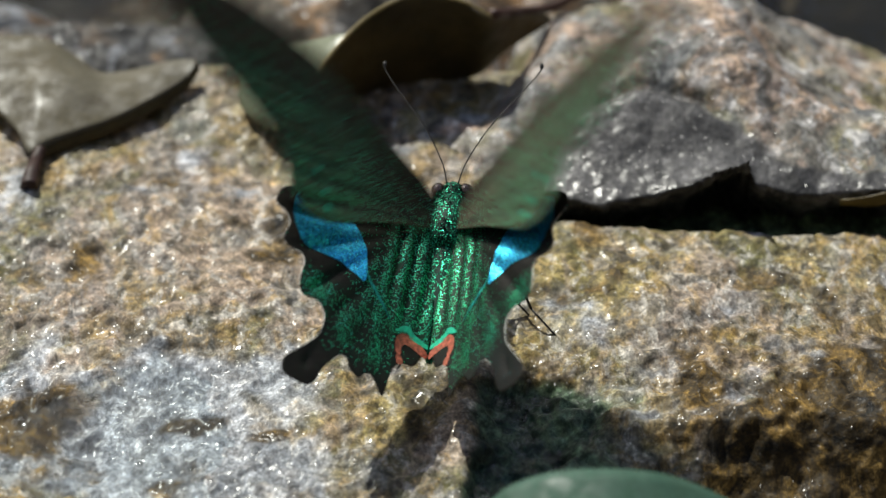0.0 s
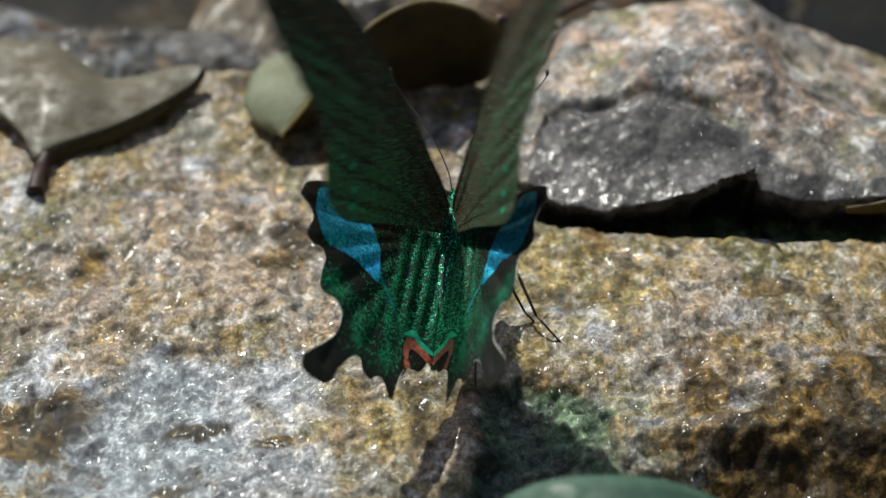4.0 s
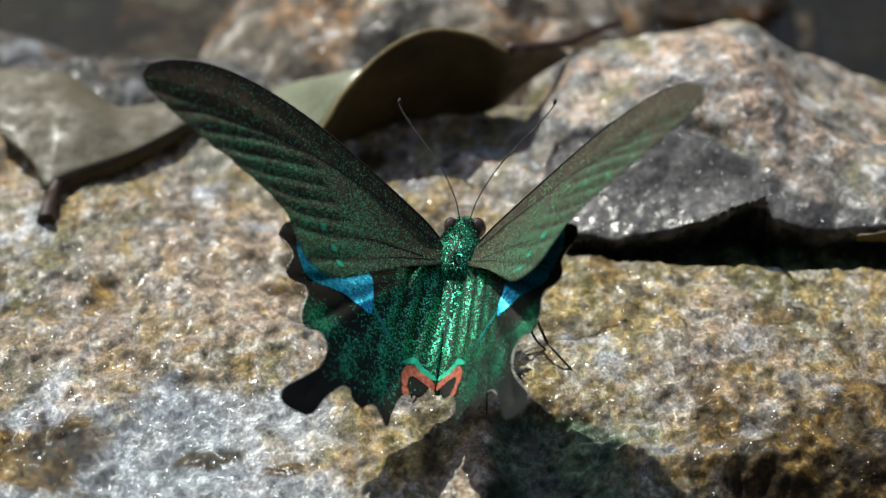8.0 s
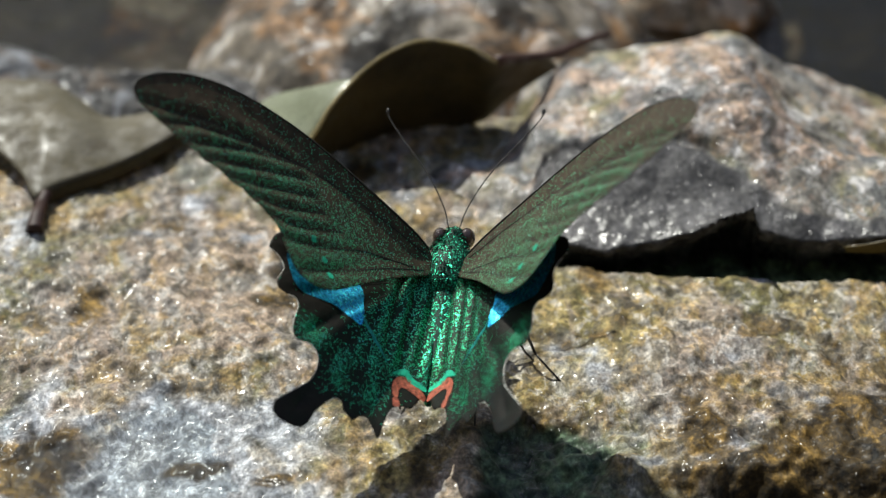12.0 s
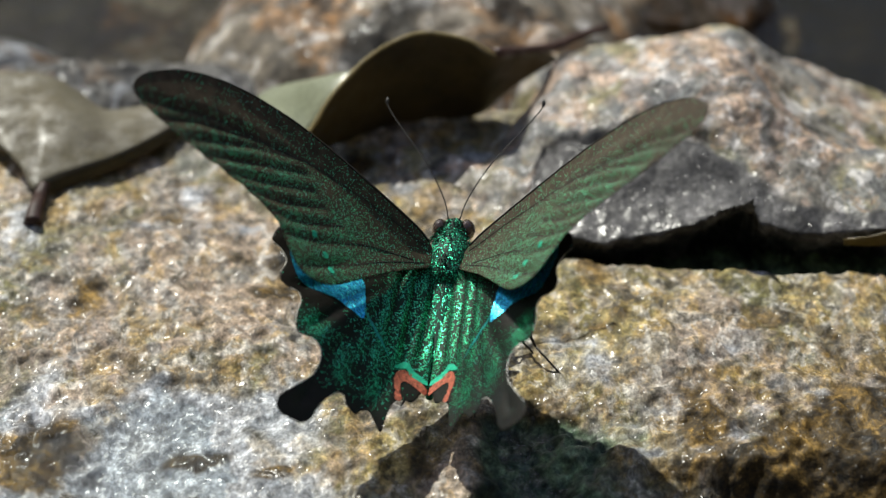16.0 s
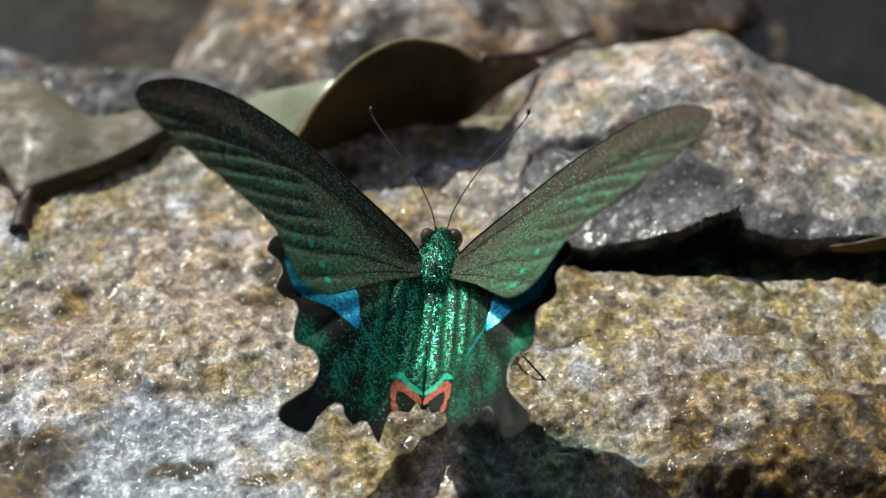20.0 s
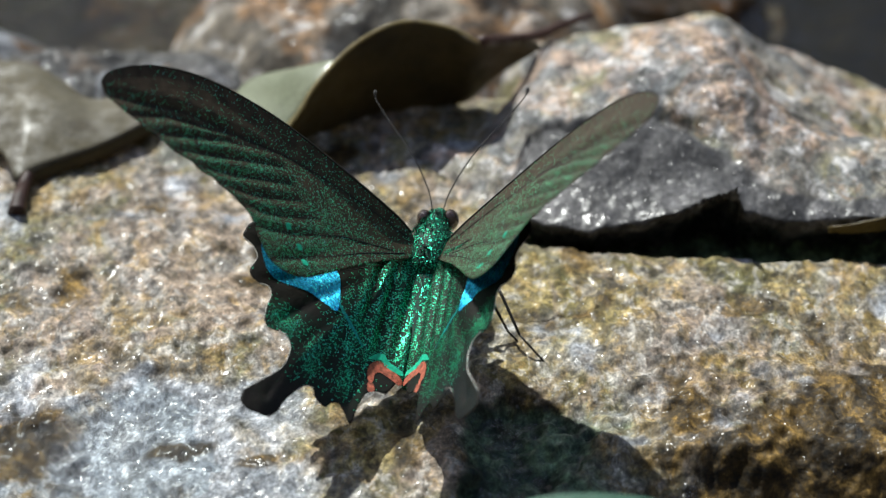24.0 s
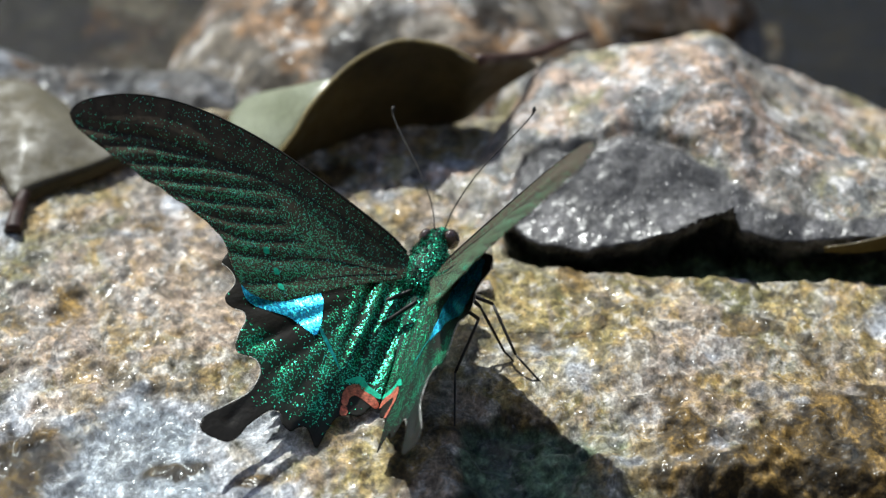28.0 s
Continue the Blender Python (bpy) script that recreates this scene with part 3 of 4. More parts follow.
# ---- leaves ----
def sheet(edge_a, edge_b, nu=48, nv=16, bulge=0.0, thick=0.25, crumple=0.5, seed=0, grit=0.0):
    """A thin curved blade between two edges, in millimetres; it has a front, a back and a rim."""
    a = resample(spline(edge_a, 8), nu)
    b = resample(spline(edge_b, 8), nu)
    top = []
    for i in range(nu):
        for j in range(nv):
            t = j / (nv - 1)
            p = a[i].lerp(b[i], t)
            wave = noise.noise(Vector((p.x * 0.09 + seed, p.y * 0.09, p.z * 0.09))) * crumple * 1.6
            wave += noise.noise(Vector((p.x * 0.3, p.y * 0.3 + seed, p.z * 0.3))) * crumple * 0.4
            if grit:
                wave += grit * (noise.noise(Vector((p.x * 0.55 + seed, p.y * 0.55, 2.0))) + 0.6 * noise.noise(Vector((p.x * 1.3 + seed, p.y * 1.3, 5.0))))
            top.append(p + Vector((0, 0, bulge * math.sin(math.pi * t) * math.sin(math.pi * i / (nu - 1)) ** 0.5 + wave * math.sin(math.pi * t))))
    normals = []
    for i in range(nu):
        for j in range(nv):
            du = top[min(i + 1, nu - 1) * nv + j] - top[max(i - 1, 0) * nv + j]
            dv = top[i * nv + min(j + 1, nv - 1)] - top[i * nv + max(j - 1, 0)]
            n = du.cross(dv)
            normals.append(n.normalized() if n.length > 1e-9 else Vector((0, 0, 1)))
    verts = [p * MM for p in top] + [(p - n * thick) * MM for p, n in zip(top, normals)]
    faces, m = [], nu * nv
    at = lambda i, j: i * nv + j
    for i in range(nu - 1):
        for j in range(nv - 1):
            q = (at(i, j), at(i + 1, j), at(i + 1, j + 1), at(i, j + 1))
            faces += [q, tuple(m + k for k in reversed(q))]
    rim = [at(i, 0) for i in range(nu)] + [at(nu - 1, j) for j in range(1, nv)] + [at(i, nv - 1) for i in range(nu - 2, -1, -1)] + [at(0, j) for j in range(nv - 2, 0, -1)]
    for k in range(len(rim)):
        p, q = rim[k], rim[(k + 1) % len(rim)]
        faces.append((q, p, m + p, m + q))
    return verts, faces


def line_mesh(name, points, radius, material, taper=1.0, sides=8, steps=8):
    line = [p * MM for p in spline(points, steps)]
    count = len(line)
    radii = [radius * MM * (1 + (taper - 1) * i / (count - 1)) for i in range(count)]
    return shape(name, *tube(line, radii, sides), material)


def leaf(label, blade, material):
    thing = new("leaf", None)
    tagged(thing, label, "leaf")
    part("blade", shape("blade", *blade, material), thing)
    return thing


olive = leaf("dull olive dead leaf with a curled dark edge on the slab",
             sheet([(-72.4, 63.6, 4.0), (-61.7, 61.6, 5.0), (-56.3, 58.5, 4.0), (-51.8, 55.9, 2.2), (-46.8, 56.1, 2.5), (-40.9, 57.1, 3.5), (-37.4, 56.6, 4.0)],
                   [(-68.2, 48.0, 3.0), (-62.4, 40.8, 2.2), (-59.6, 34.9, 1.6), (-57.4, 37.2, 2.0), (-48.0, 43.7, 2.2), (-39.7, 51.6, 3.0), (-37.1, 55.9, 4.0)], 60, 18, 1.0, seed=3), OLIVE_LEAF)
part("curled_edge", shape("curled_edge", *sheet([(-58.9, 35.2, 1.6), (-57.4, 37.2, 2.0), (-48.0, 43.7, 2.2), (-39.7, 51.6, 3.0), (-37.1, 55.9, 4.0)],
                                                [(-58.6, 34.9, 0.6), (-56.9, 36.8, 0.5), (-47.7, 43.4, 0.5), (-39.5, 51.3, 1.5), (-37.0, 55.6, 3.0)], 40, 6, 0.0, crumple=0.2), BROWN_LEAF), olive, "dark brown curled leaf edge")
part("stalk", line_mesh("stalk", [(-58.1, 36.0, 1.9), (-58.6, 33.2, 1.4), (-58.8, 30.7, 1.1), (-58.8, 28.0, 0.8)], 0.9, STALK, 1.5), olive, "short dark red leaf stalk")
part("midrib", line_mesh("midrib", [(-57.8, 38.1, 2.2), (-56.9, 41.3, 2.7), (-55.5, 46.4, 3.3), (-53.8, 51.4, 3.6)], 0.2, PALE_LEAF, 0.5), olive, "pale midrib")

arched = leaf("arched dark brown leaf with a golden rim",
              sheet([(-24.8, 39.7, 2.5), (-19.9, 42.8, 7.6), (-17.3, 45.4, 11), (-12.3, 50, 14.5), (-7, 52, 17), (-2.9, 53.4, 17), (2.3, 53.2, 16), (6.5, 53.2, 13.5), (14.5, 64.0, 7.5)],
                    [(-24.5, 42.5, 1), (-18.6, 48.5, -0.8), (-13.5, 53, -1), (-7.9, 56.5, -1.5), (-2.9, 58, -1.5), (1.4, 58.6, -0.5), (5, 58.5, 0.5), (9, 59.4, 4.2), (16, 64.5, 6)], 60, 18, 0.8, seed=9), BROWN_LEAF)
part("turned_lobe", shape("turned_lobe", *sheet([(-24.8, 39.9, 2.7), (-22.3, 41.5, 5.3), (-19.9, 43, 7.8), (-17.3, 45.6, 11.2), (-14.2, 49, 13)],
                                                [(-25.8, 41.6, 1.6), (-29.2, 45, 2), (-30.6, 50, 3.2), (-27.4, 57.3, 5), (-15.1, 50.6, 12)], 44, 14, 0.8, seed=5), PALE_LEAF), arched, "pale green sunlit leaf lobe")
part("rim", line_mesh("rim", [(-24.8, 39.7, 2.6), (-19.9, 42.8, 7.7), (-17.3, 45.4, 11.1), (-12.3, 50, 14.6), (-7, 52, 17.1), (-2.9, 53.4, 17.1), (2.3, 53.2, 16.1), (6.5, 53.2, 13.6)], 0.3, RIM, 0.7), arched, "golden leaf rim")
part("stalk", line_mesh("stalk", [(6.5, 53.8, 13.4), (15, 67, 6.6), (20, 73.5, 5), (24.5, 78, 4)], 0.9, STALK, 0.6), arched, "red brown leaf stalk")

leaf("yellow brown leaf edge at the boulder's foot",
     sheet([(54, 20.4, 3.6), (57.6, 20, 4.6), (66.6, 20.7, 6.6)], [(54.3, 21.2, 2.4), (58.6, 21.2, 2.2), (66.6, 21.9, 2.6)], 24, 8, 0.3, seed=19), TAN_LEAF)
leaf("smooth bluish green leaf at the slab's near edge",
            sheet([(4.8, -50.8, 12), (7.3, -50.2, 14), (11.7, -50.3, 16), (17.3, -50.8, 17), (23.1, -50.3, 16), (27.6, -49.9, 14), (32.1, -50.8, 12)],
                  [(4, -62, 9), (7, -70, 8), (11.9, -76, 7), (17, -78, 7), (22.3, -76, 7), (27.5, -70, 8), (33, -62, 9)], 40, 18, 1.0, crumple=0.2, seed=23), GREEN_LEAF)


# ---- butterfly ----
SC = 1.0215 * MM
FORE_OUTLINE = [(1.8, 2.6), (2.9, 3.9), (3.6, 6.3), (4.0, 10.8), (4.3, 16.4), (4.5, 22.0), (4.4, 26.7), (4.0, 30.8), (3.0, 36.3), (1.3, 41.6), (-1.2, 46.4), (-3.4, 49.2), (-5.4, 51.2),
                (-7.2, 52.4), (-8.6, 52.5), (-9.5, 51.3), (-9.9, 48.9), (-9.9, 47.0), (-10.2, 45.2), (-10.0, 43.0), (-10.3, 40.6), (-10.0, 38.2), (-10.2, 35.9), (-10.0, 34.5), (-10.2, 33.2), (-10.4, 30.8),
                (-11.0, 28.5), (-12.0, 27.1), (-13.7, 25.6), (-14.9, 23.9), (-15.2, 21.4), (-14.0, 18.2), (-11.9, 15.7), (-9.4, 13.1), (-5.4, 8.8), (-0.3, 2.6)]
HIND_OUTLINE = [(-0.5, 1.5), (-0.8, 7.2), (-2.2, 14.0), (-4.4, 20.5), (-6.7, 24.3), (-8.3, 25.1), (-9.6, 25.1), (-10.1, 23.6), (-11.3, 22.7), (-13.3, 23.2),
                (-14.4, 22.8), (-14.7, 21.5), (-14.6, 20.3), (-15.6, 19.7), (-17.4, 19.9), (-19.1, 19.8), (-20.1, 19.1), (-19.9, 17.6), (-20.0, 16.6), (-21.0, 15.7),
                (-22.6, 15.6), (-24.6, 16.1), (-27.1, 17.9), (-29.5, 19.8), (-31.1, 20.2), (-32.0, 19.5), (-32.1, 17.8), (-31.8, 16.2), (-30.5, 15.2), (-28.8, 14.7),
                (-26.6, 13.5), (-25.4, 12.5), (-25.2, 11.5), (-26.3, 11.0), (-27.0, 9.5), (-26.1, 8.8), (-25.6, 7.8), (-26.4, 6.9), (-27.6, 5.7), (-25.3, 5.3),
                (-22.7, 4.7), (-21.5, 3.4), (-21.0, 1.9), (-18.8, 0.8), (-17.5, 0.2)]
FORE_VEINS = [[(2.0, 4.0), (2.0, 12), (1.0, 22), (-0.8, 30), (-4.2, 41), (-9.4, 51.0)], [(0.6, 25), (-2.4, 34), (-6.4, 43), (-9.9, 47.6)], [(-0.2, 27), (-3.6, 34), (-7.2, 40), (-10.1, 44.0)],
              [(-1.2, 25), (-4.6, 31.5), (-7.8, 37), (-10.1, 40.6)], [(-2.6, 23), (-5.8, 29), (-8.2, 33.4), (-10.1, 37.0)], [(-3.8, 21), (-6.8, 26), (-8.8, 30), (-10.1, 33.6)],
              [(-4.4, 18), (-7.4, 22.5), (-9.4, 26.4), (-10.5, 30.0)], [(-1.4, 6), (-4.6, 14), (-8.6, 20), (-12.0, 27.0)], [(-0.6, 4), (-4.6, 10), (-9.0, 15.6), (-14.8, 23.4)]]
HIND_VEINS = [[(-1.5, 4), (-6, 14), (-9.8, 23.5)], [(-3, 6), (-9, 14), (-14.4, 21)], [(-5, 6.5), (-12, 13), (-19.4, 18.4)], [(-6, 6), (-15, 11), (-22.4, 15.4), (-29, 17)],
              [(-6, 5), (-15, 8.4), (-25.4, 11.6)], [(-5, 3.8), (-14, 5.6), (-26, 6.6)], [(-2.5, 2.2), (-9, 3.2), (-16, 2.6)]]
BLUE_PATCH = [(-6.4, 22.4), (-4.6, 18.4), (-5.3, 14.5), (-7.4, 11.9), (-9.5, 11.0), (-12.4, 10.6), (-13.2, 11.2), (-12.5, 14.2), (-12.9, 17.6), (-12.9, 20.4), (-11.4, 21.8), (-9.0, 22.7)]
STRIPE = [(-11.6, 10.9), (-12.4, 10.4), (-14.6, 8.1), (-16.0, 6.5), (-16.1, 6.2), (-14.5, 7.6), (-12.4, 9.7)]
CRESCENT = [(-20.3, 4.7), (-18.4, 4.9), (-17.1, 4.0), (-17.0, 2.6), (-18.2, 0.3), (-19.2, 0.5), (-18.6, 2.4), (-18.5, 3.4), (-19.2, 3.9), (-20.4, 4.0)]
LOWER_RED = [(-22.0, 4.4), (-20.7, 4.6), (-20.6, 3.9), (-21.6, 3.6)]
BAR = [(-17.3, 5.2), (-16.1, 4.2), (-15.7, 3.3), (-16.4, 2.3), (-17.1, 0.4), (-17.7, 0.5), (-17.3, 2.7), (-16.7, 3.4), (-17.2, 4.6)]
FORE_SPOTS = [(-8.8, 22.2, 0.55), (-10.5, 19.9, 0.55), (-12.0, 18.6, 0.55)]


def ring(points, steps=4):
    p = [Vector((v, u, 0.0)) for u, v in points]
    n, out = len(p), []
    for i in range(n):
        a, b, c, d = p[i - 1], p[i], p[(i + 1) % n], p[(i + 2) % n]
        for k in range(steps):
            t = k / steps
            out.append(0.5 * (2 * b + (c - a) * t + (2 * a - 5 * b + 4 * c - d) * t * t + (3 * b - a - 3 * c + d) * t ** 3))
    return [q.to_2d() for q in out]


def inside(p, poly):
    hit, j = False, len(poly) - 1
    for i in range(len(poly)):
        a, b = poly[i], poly[j]
        if (a.y > p.y) != (b.y > p.y) and p.x < (b.x - a.x) * (p.y - a.y) / (b.y - a.y) + a.x:
            hit = not hit
        j = i
    return hit


def filled(points, step, steps=4):
    """Triangles that fill an outline, with inner points."""
    poly = ring(points, steps)
    xs, ys = [q.x for q in poly], [q.y for q in poly]
    pts = list(poly)
    j = 0
    y = min(ys) + step * 0.5
    while y < max(ys):
        x = min(xs) + step * (0.5 if j % 2 else 0.99)
        while x < max(xs):
            q = Vector((x, y))
            if inside(q, poly):
                pts.append(q)
            x += step
        y += step * 0.87
        j += 1
    verts, _, faces, *_ = delaunay_2d_cdt(pts, [], [list(range(len(poly)))], 1, 1e-5)
    return verts, faces


def vein_gap(q, lines):
    best = 9.0
    for line in lines:
        for a, b in zip(line, line[1:]):
            ab = b - a
            t = max(0.0, min(1.0, (q - a).dot(ab) / ab.length_squared))
            best = min(best, (q - (a + ab * t)).length)
    return best


FORE_LINES = [[Vector((v, u)) for u, v in line] for line in FORE_VEINS]
HIND_LINES = [[Vector((v, u)) for u, v in line] for line in HIND_VEINS]


FORE_RIM = [[Vector((v, u)) for u, v in FORE_OUTLINE + FORE_OUTLINE[:1]]]
HIND_RIM = [[Vector((v, u)) for u, v in HIND_OUTLINE + HIND_OUTLINE[:1]]]


def wing_rise(q, lines, fore):
    """How far the wing lies out of its plane: a slight cup, pleats between the veins, and a drooping hind margin."""
    gap = vein_gap(q, lines)
    rim = min(1.0, vein_gap(q, FORE_RIM if fore else HIND_RIM) / 2.5)
    if fore:
        out = min(1.0, max(0.0, (q.x - 10.0 - 0.9 * (q.y + 6.0)) / 24.0)) ** 1.3
        behind = max(0.0, -0.62 * q.x - 0.6 - q.y) * min(1.0, max(0.0, (30.0 - q.x) / 8.0))
        return -0.4 * rim - 0.05 * behind ** 1.4 + 0.42 * out * (0.3 + 0.7 * rim) * math.sin(min(1.0, gap / 1.5) * math.pi / 2)
    out = min(1.0, max(0.0, (q.x - 4.0) / 18.0))
    cup = -0.35 * rim
    if q.x < 9.0 and q.y < -1.0:
        fade = min(1.0, (9.0 - q.x) / 3.0) * min(1.0, (-1.0 - q.y) / 3.0) * min(1.0, max(0.0, (q.y + 17.0) / 4.0))
        cup += 0.22 * math.cos(q.x * 2.6 + 0.1 * q.y) * fade
    return cup + 0.5 * out * rim * math.sin(min(1.0, gap / 1.7) * math.pi / 2)


def dust_at(q, gap, fore):
    """How thickly the green scales lie at a point of a wing."""
    patch = 0.5 + noise.noise(Vector((q.x * 0.22, q.y * 0.22, 3.1)))
    if fore:
        stripe = math.sin(min(1.0, gap / 1.7) * math.pi * 0.75)
        base = math.exp(-(q.x / 24.0) ** 2)
        d = 0.05 + 0.19 * base + 0.46 * stripe * (0.35 + 0.7 * patch) * min(1.0, max(0.0, (q.x - 8.0) / 10.0))
        front = 2.4 - 0.0056 * (q.x - 12) ** 2
        d *= (0.16 + 0.3 * base) + (0.84 - 0.3 * base) * min(1.0, max(0.0, (front - q.y) / 4.5))
        return d * (1.0 - 0.7 * min(1.0, max(0.0, (q.x - 38.0) / 12.0)))
    d = (0.03 + 0.26 * patch * min(1.0, gap / 0.9)) * (1.0 - 0.5 * min(1.0, max(0.0, (q.x - 7.0) / 3.0)))
    for cx, cy, rx, ry, more in ((17.4, -18.0, 2.0, 2.0, 0.6), (12.4, -21.0, 1.3, 3.0, 0.4), (7.4, -22.0, 1.0, 2.4, 0.35)):
        d += more * math.exp(-((q.x - cx) / rx) ** 2 - ((q.y - cy) / ry) ** 2)
    inner = min(1.0, max(0.0, 1.0 - (q.x - 6.0 - 0.25 * max(0.0, -q.y - 3.0)) / 3.0)) * min(1.0, max(0.15, (q.y + 20.0) / 3.0))
    band = 0.5 + 0.5 * math.cos(q.x * 2.6 + 0.1 * q.y)
    d += 0.5 * inner * (0.3 + 0.7 * band)
    d *= min(1.0, max(0.0, (q.y + 26.5) / 3.5))
    if q.x < 5.0 and q.y < -17.5:
        d *= 0.08
    return d * 0.1 if q.x > 13 and q.y > -15.5 else d


def wing_mesh(name, outline, lines, fore, side, step, material, lift=0.0, dust=None):
    verts, faces = filled(outline, step)
    co, dusts, veins = [], [], []
    for q in verts:
        co.append((side * q.x * SC, q.y * SC, (wing_rise(q, lines, fore) + lift) * SC))
        gap = vein_gap(q, lines)
        veins.append(max(0.0, 1.0 - gap / 0.35) * 0.8)
        dusts.append(dust_at(q, gap, fore) if dust is None else dust)
    fs = [f if side > 0 else tuple(reversed(f)) for f in faces]
    return shape(name, co, fs, material, dust=dusts, vein=veins, side=[side * (min(1.0, max(0.3, (18.5 - q.x) / 5.0)) if dust else 1.0) for q in verts])


def thicken(ob, amount):
    m = ob.modifiers.new("thickness", "SOLIDIFY")
    m.thickness, m.offset = amount, 0.0


def line_on_wing(name, pts, lines, fore, side, radius, material, lift=0.0, taper=0.5):
    p = resample([Vector((q[0], q[1], 0)) for q in spline([(u, v, 0) for u, v in pts], 6)], max(6, 5 * len(pts)))
    line = [Vector((side * q.y * SC, q.x * SC, (wing_rise(Vector((q.y, q.x)), lines, fore) + lift) * SC)) for q in p]
    n = len(line)
    return shape(name, *tube(line, [radius * SC * (1 + (taper - 1) * i / (n - 1)) for i in range(n)], 6), material)


butterfly = new("butterfly", None)
tagged(butterfly, "swallowtail butterfly dusted green with blue hindwing patches, standing on wet rock", "butterfly")
FOREWINGS, HINDWINGS, LEGS = {}, {}, []
for side in (-1, 1):
    fore = part("forewing", wing_mesh("forewing", FORE_OUTLINE, FORE_LINES, True, side, 0.45, FOREWING_CLOTH), butterfly, "brown black forewing dusted with green scales")
    thicken(fore, 0.07 * MM)
    FOREWINGS[side] = fore
    part("underside", wing_mesh("underside", FORE_OUTLINE, FORE_LINES, True, side, 0.9, UNDER_CLOTH, -0.09), fore, "pale brown wing underside")
    for pts in FORE_VEINS:
        part("vein", line_on_wing("vein", pts, FORE_LINES, True, side, 0.09, VEIN, 0.0), fore)
    part("costal_edge", line_on_wing("costal_edge", FORE_OUTLINE[1:15], FORE_LINES, True, side, 0.2, VEIN), fore)
    for u, v, r in FORE_SPOTS:
        blob = [(u + r * math.cos(a) * 0.8, v + r * math.sin(a) * (1.0 if k % 2 else 0.8)) for k, a in enumerate(np.linspace(0, 2 * math.pi, 8)[:-1])]
        part("spot", wing_mesh("spot", blob, FORE_LINES, True, side, 0.4, SPOT, 0.1), fore, "emerald green spot")
    hind = part("hindwing", wing_mesh("hindwing", HIND_OUTLINE, HIND_LINES, False, side, 0.4, HINDWING_CLOTH), butterfly, "black scalloped hindwing with a tail")
    thicken(hind, 0.07 * MM)
    HINDWINGS[side] = hind
    for pts in HIND_VEINS:
        part("vein", line_on_wing("vein", pts, HIND_LINES, False, side, 0.08, VEIN, 0.0), hind)
    for name, pts, stuff, label in (("blue_patch", BLUE_PATCH, BLUE, "shining blue patch"), ("stripe", STRIPE, TEAL, "thin blue green stripe"),
                                    ("crescent", CRESCENT, RED, "salmon red crescent"), ("lower_crescent", LOWER_RED, RED, "salmon red mark"),
                                    ("green_bar", BAR, SPOT, "emerald green bar")):
        part(name, wing_mesh(name, pts, HIND_LINES, False, side, 0.45, stuff, 0.1, 0.8), hind, label)
    for first, last in ((6, 9), (11, 15), (17, 23), (30, 32)):
        part("fringe", line_on_wing("fringe", HIND_OUTLINE[first:last + 1], HIND_LINES, False, side, 0.06, WHITE, 0.0, 0.8), hind, "white wing fringe")


def round_body(name, stations, material, sides=20, dust=0.8):
    """Rings along y: y, height, half width, half height, in millimetres."""
    line = spline([(s[0], s[1], 0) for s in stations], 6)
    size = spline([(s[2], s[3], 0) for s in stations], 6)
    verts, faces, dusts = [], [], []
    for p, s in zip(line, size):
        for k in range(sides):
            a = 2 * math.pi * k / sides
            wob = 1 + 0.05 * noise.noise(Vector((p.x * 1.3, math.cos(a) * 2, math.sin(a) * 2)))
            verts.append(Vector((math.cos(a) * s.x * wob, p.x, p.y + math.sin(a) * s.y * wob)) * SC)
            dusts.append(dust * (0.35 if abs(a - math.pi / 2) < 0.16 else 1.0))
    n = len(line)
    for i in range(n - 1):
        for k in range(sides):
            j = (k + 1) % sides
            faces.append((i * sides + k, (i + 1) * sides + k, (i + 1) * sides + j, i * sides + j))
    faces.append(tuple(range(sides)))
    faces.append(tuple(reversed(range((n - 1) * sides, n * sides))))
    return shape(name, verts, faces, material, dust=dusts, vein=[0.0] * len(verts))


part("thorax", round_body("thorax", [(-2.2, 0.2, 1.6, 1.3), (-1.0, 0.5, 2.4, 2.1), (2.0, 0.7, 2.7, 2.4), (5.0, 0.5, 2.3, 2.0), (6.4, 0.2, 1.5, 1.3)], BODY_CLOTH), butterfly, "green scaled thorax")
part("abdomen", round_body("abdomen", [(-1.4, 0.0, 1.9, 1.5), (-4.0, -0.2, 1.9, 1.4), (-9.0, -0.6, 1.7, 1.2), (-14.0, -1.0, 1.3, 1.0), (-17.0, -1.2, 0.9, 0.7), (-18.4, -1.3, 0.4, 0.4)], BODY_CLOTH), butterfly, "green scaled abdomen with a dark back line")
part("head", round_body("head", [(5.8, 0.0, 1.0, 0.9), (6.8, 0.0, 1.6, 1.4), (8.2, -0.1, 1.5, 1.3), (9.4, -0.3, 0.7, 0.7)], BODY_CLOTH, 16), butterfly, "green scaled head")


def ball(radius, centre, stretch, material, rings=12, sides=16):
    verts, faces = [], []
    for i in range(rings + 1):
        b = math.pi * i / rings
        for k in range(sides):
            a = 2 * math.pi * k / sides
            verts.append(((centre[0] + radius * stretch[0] * math.sin(b) * math.cos(a)) * SC, (centre[1] + radius * stretch[1] * math.sin(b) * math.sin(a)) * SC, (centre[2] + radius * stretch[2] * math.cos(b)) * SC))
    for i in range(rings):
        for k in range(sides):
            j = (k + 1) % sides
            faces.append((i * sides + k, (i + 1) * sides + k, (i + 1) * sides + j, i * sides + j))
    return shape("eye", verts, faces, material)


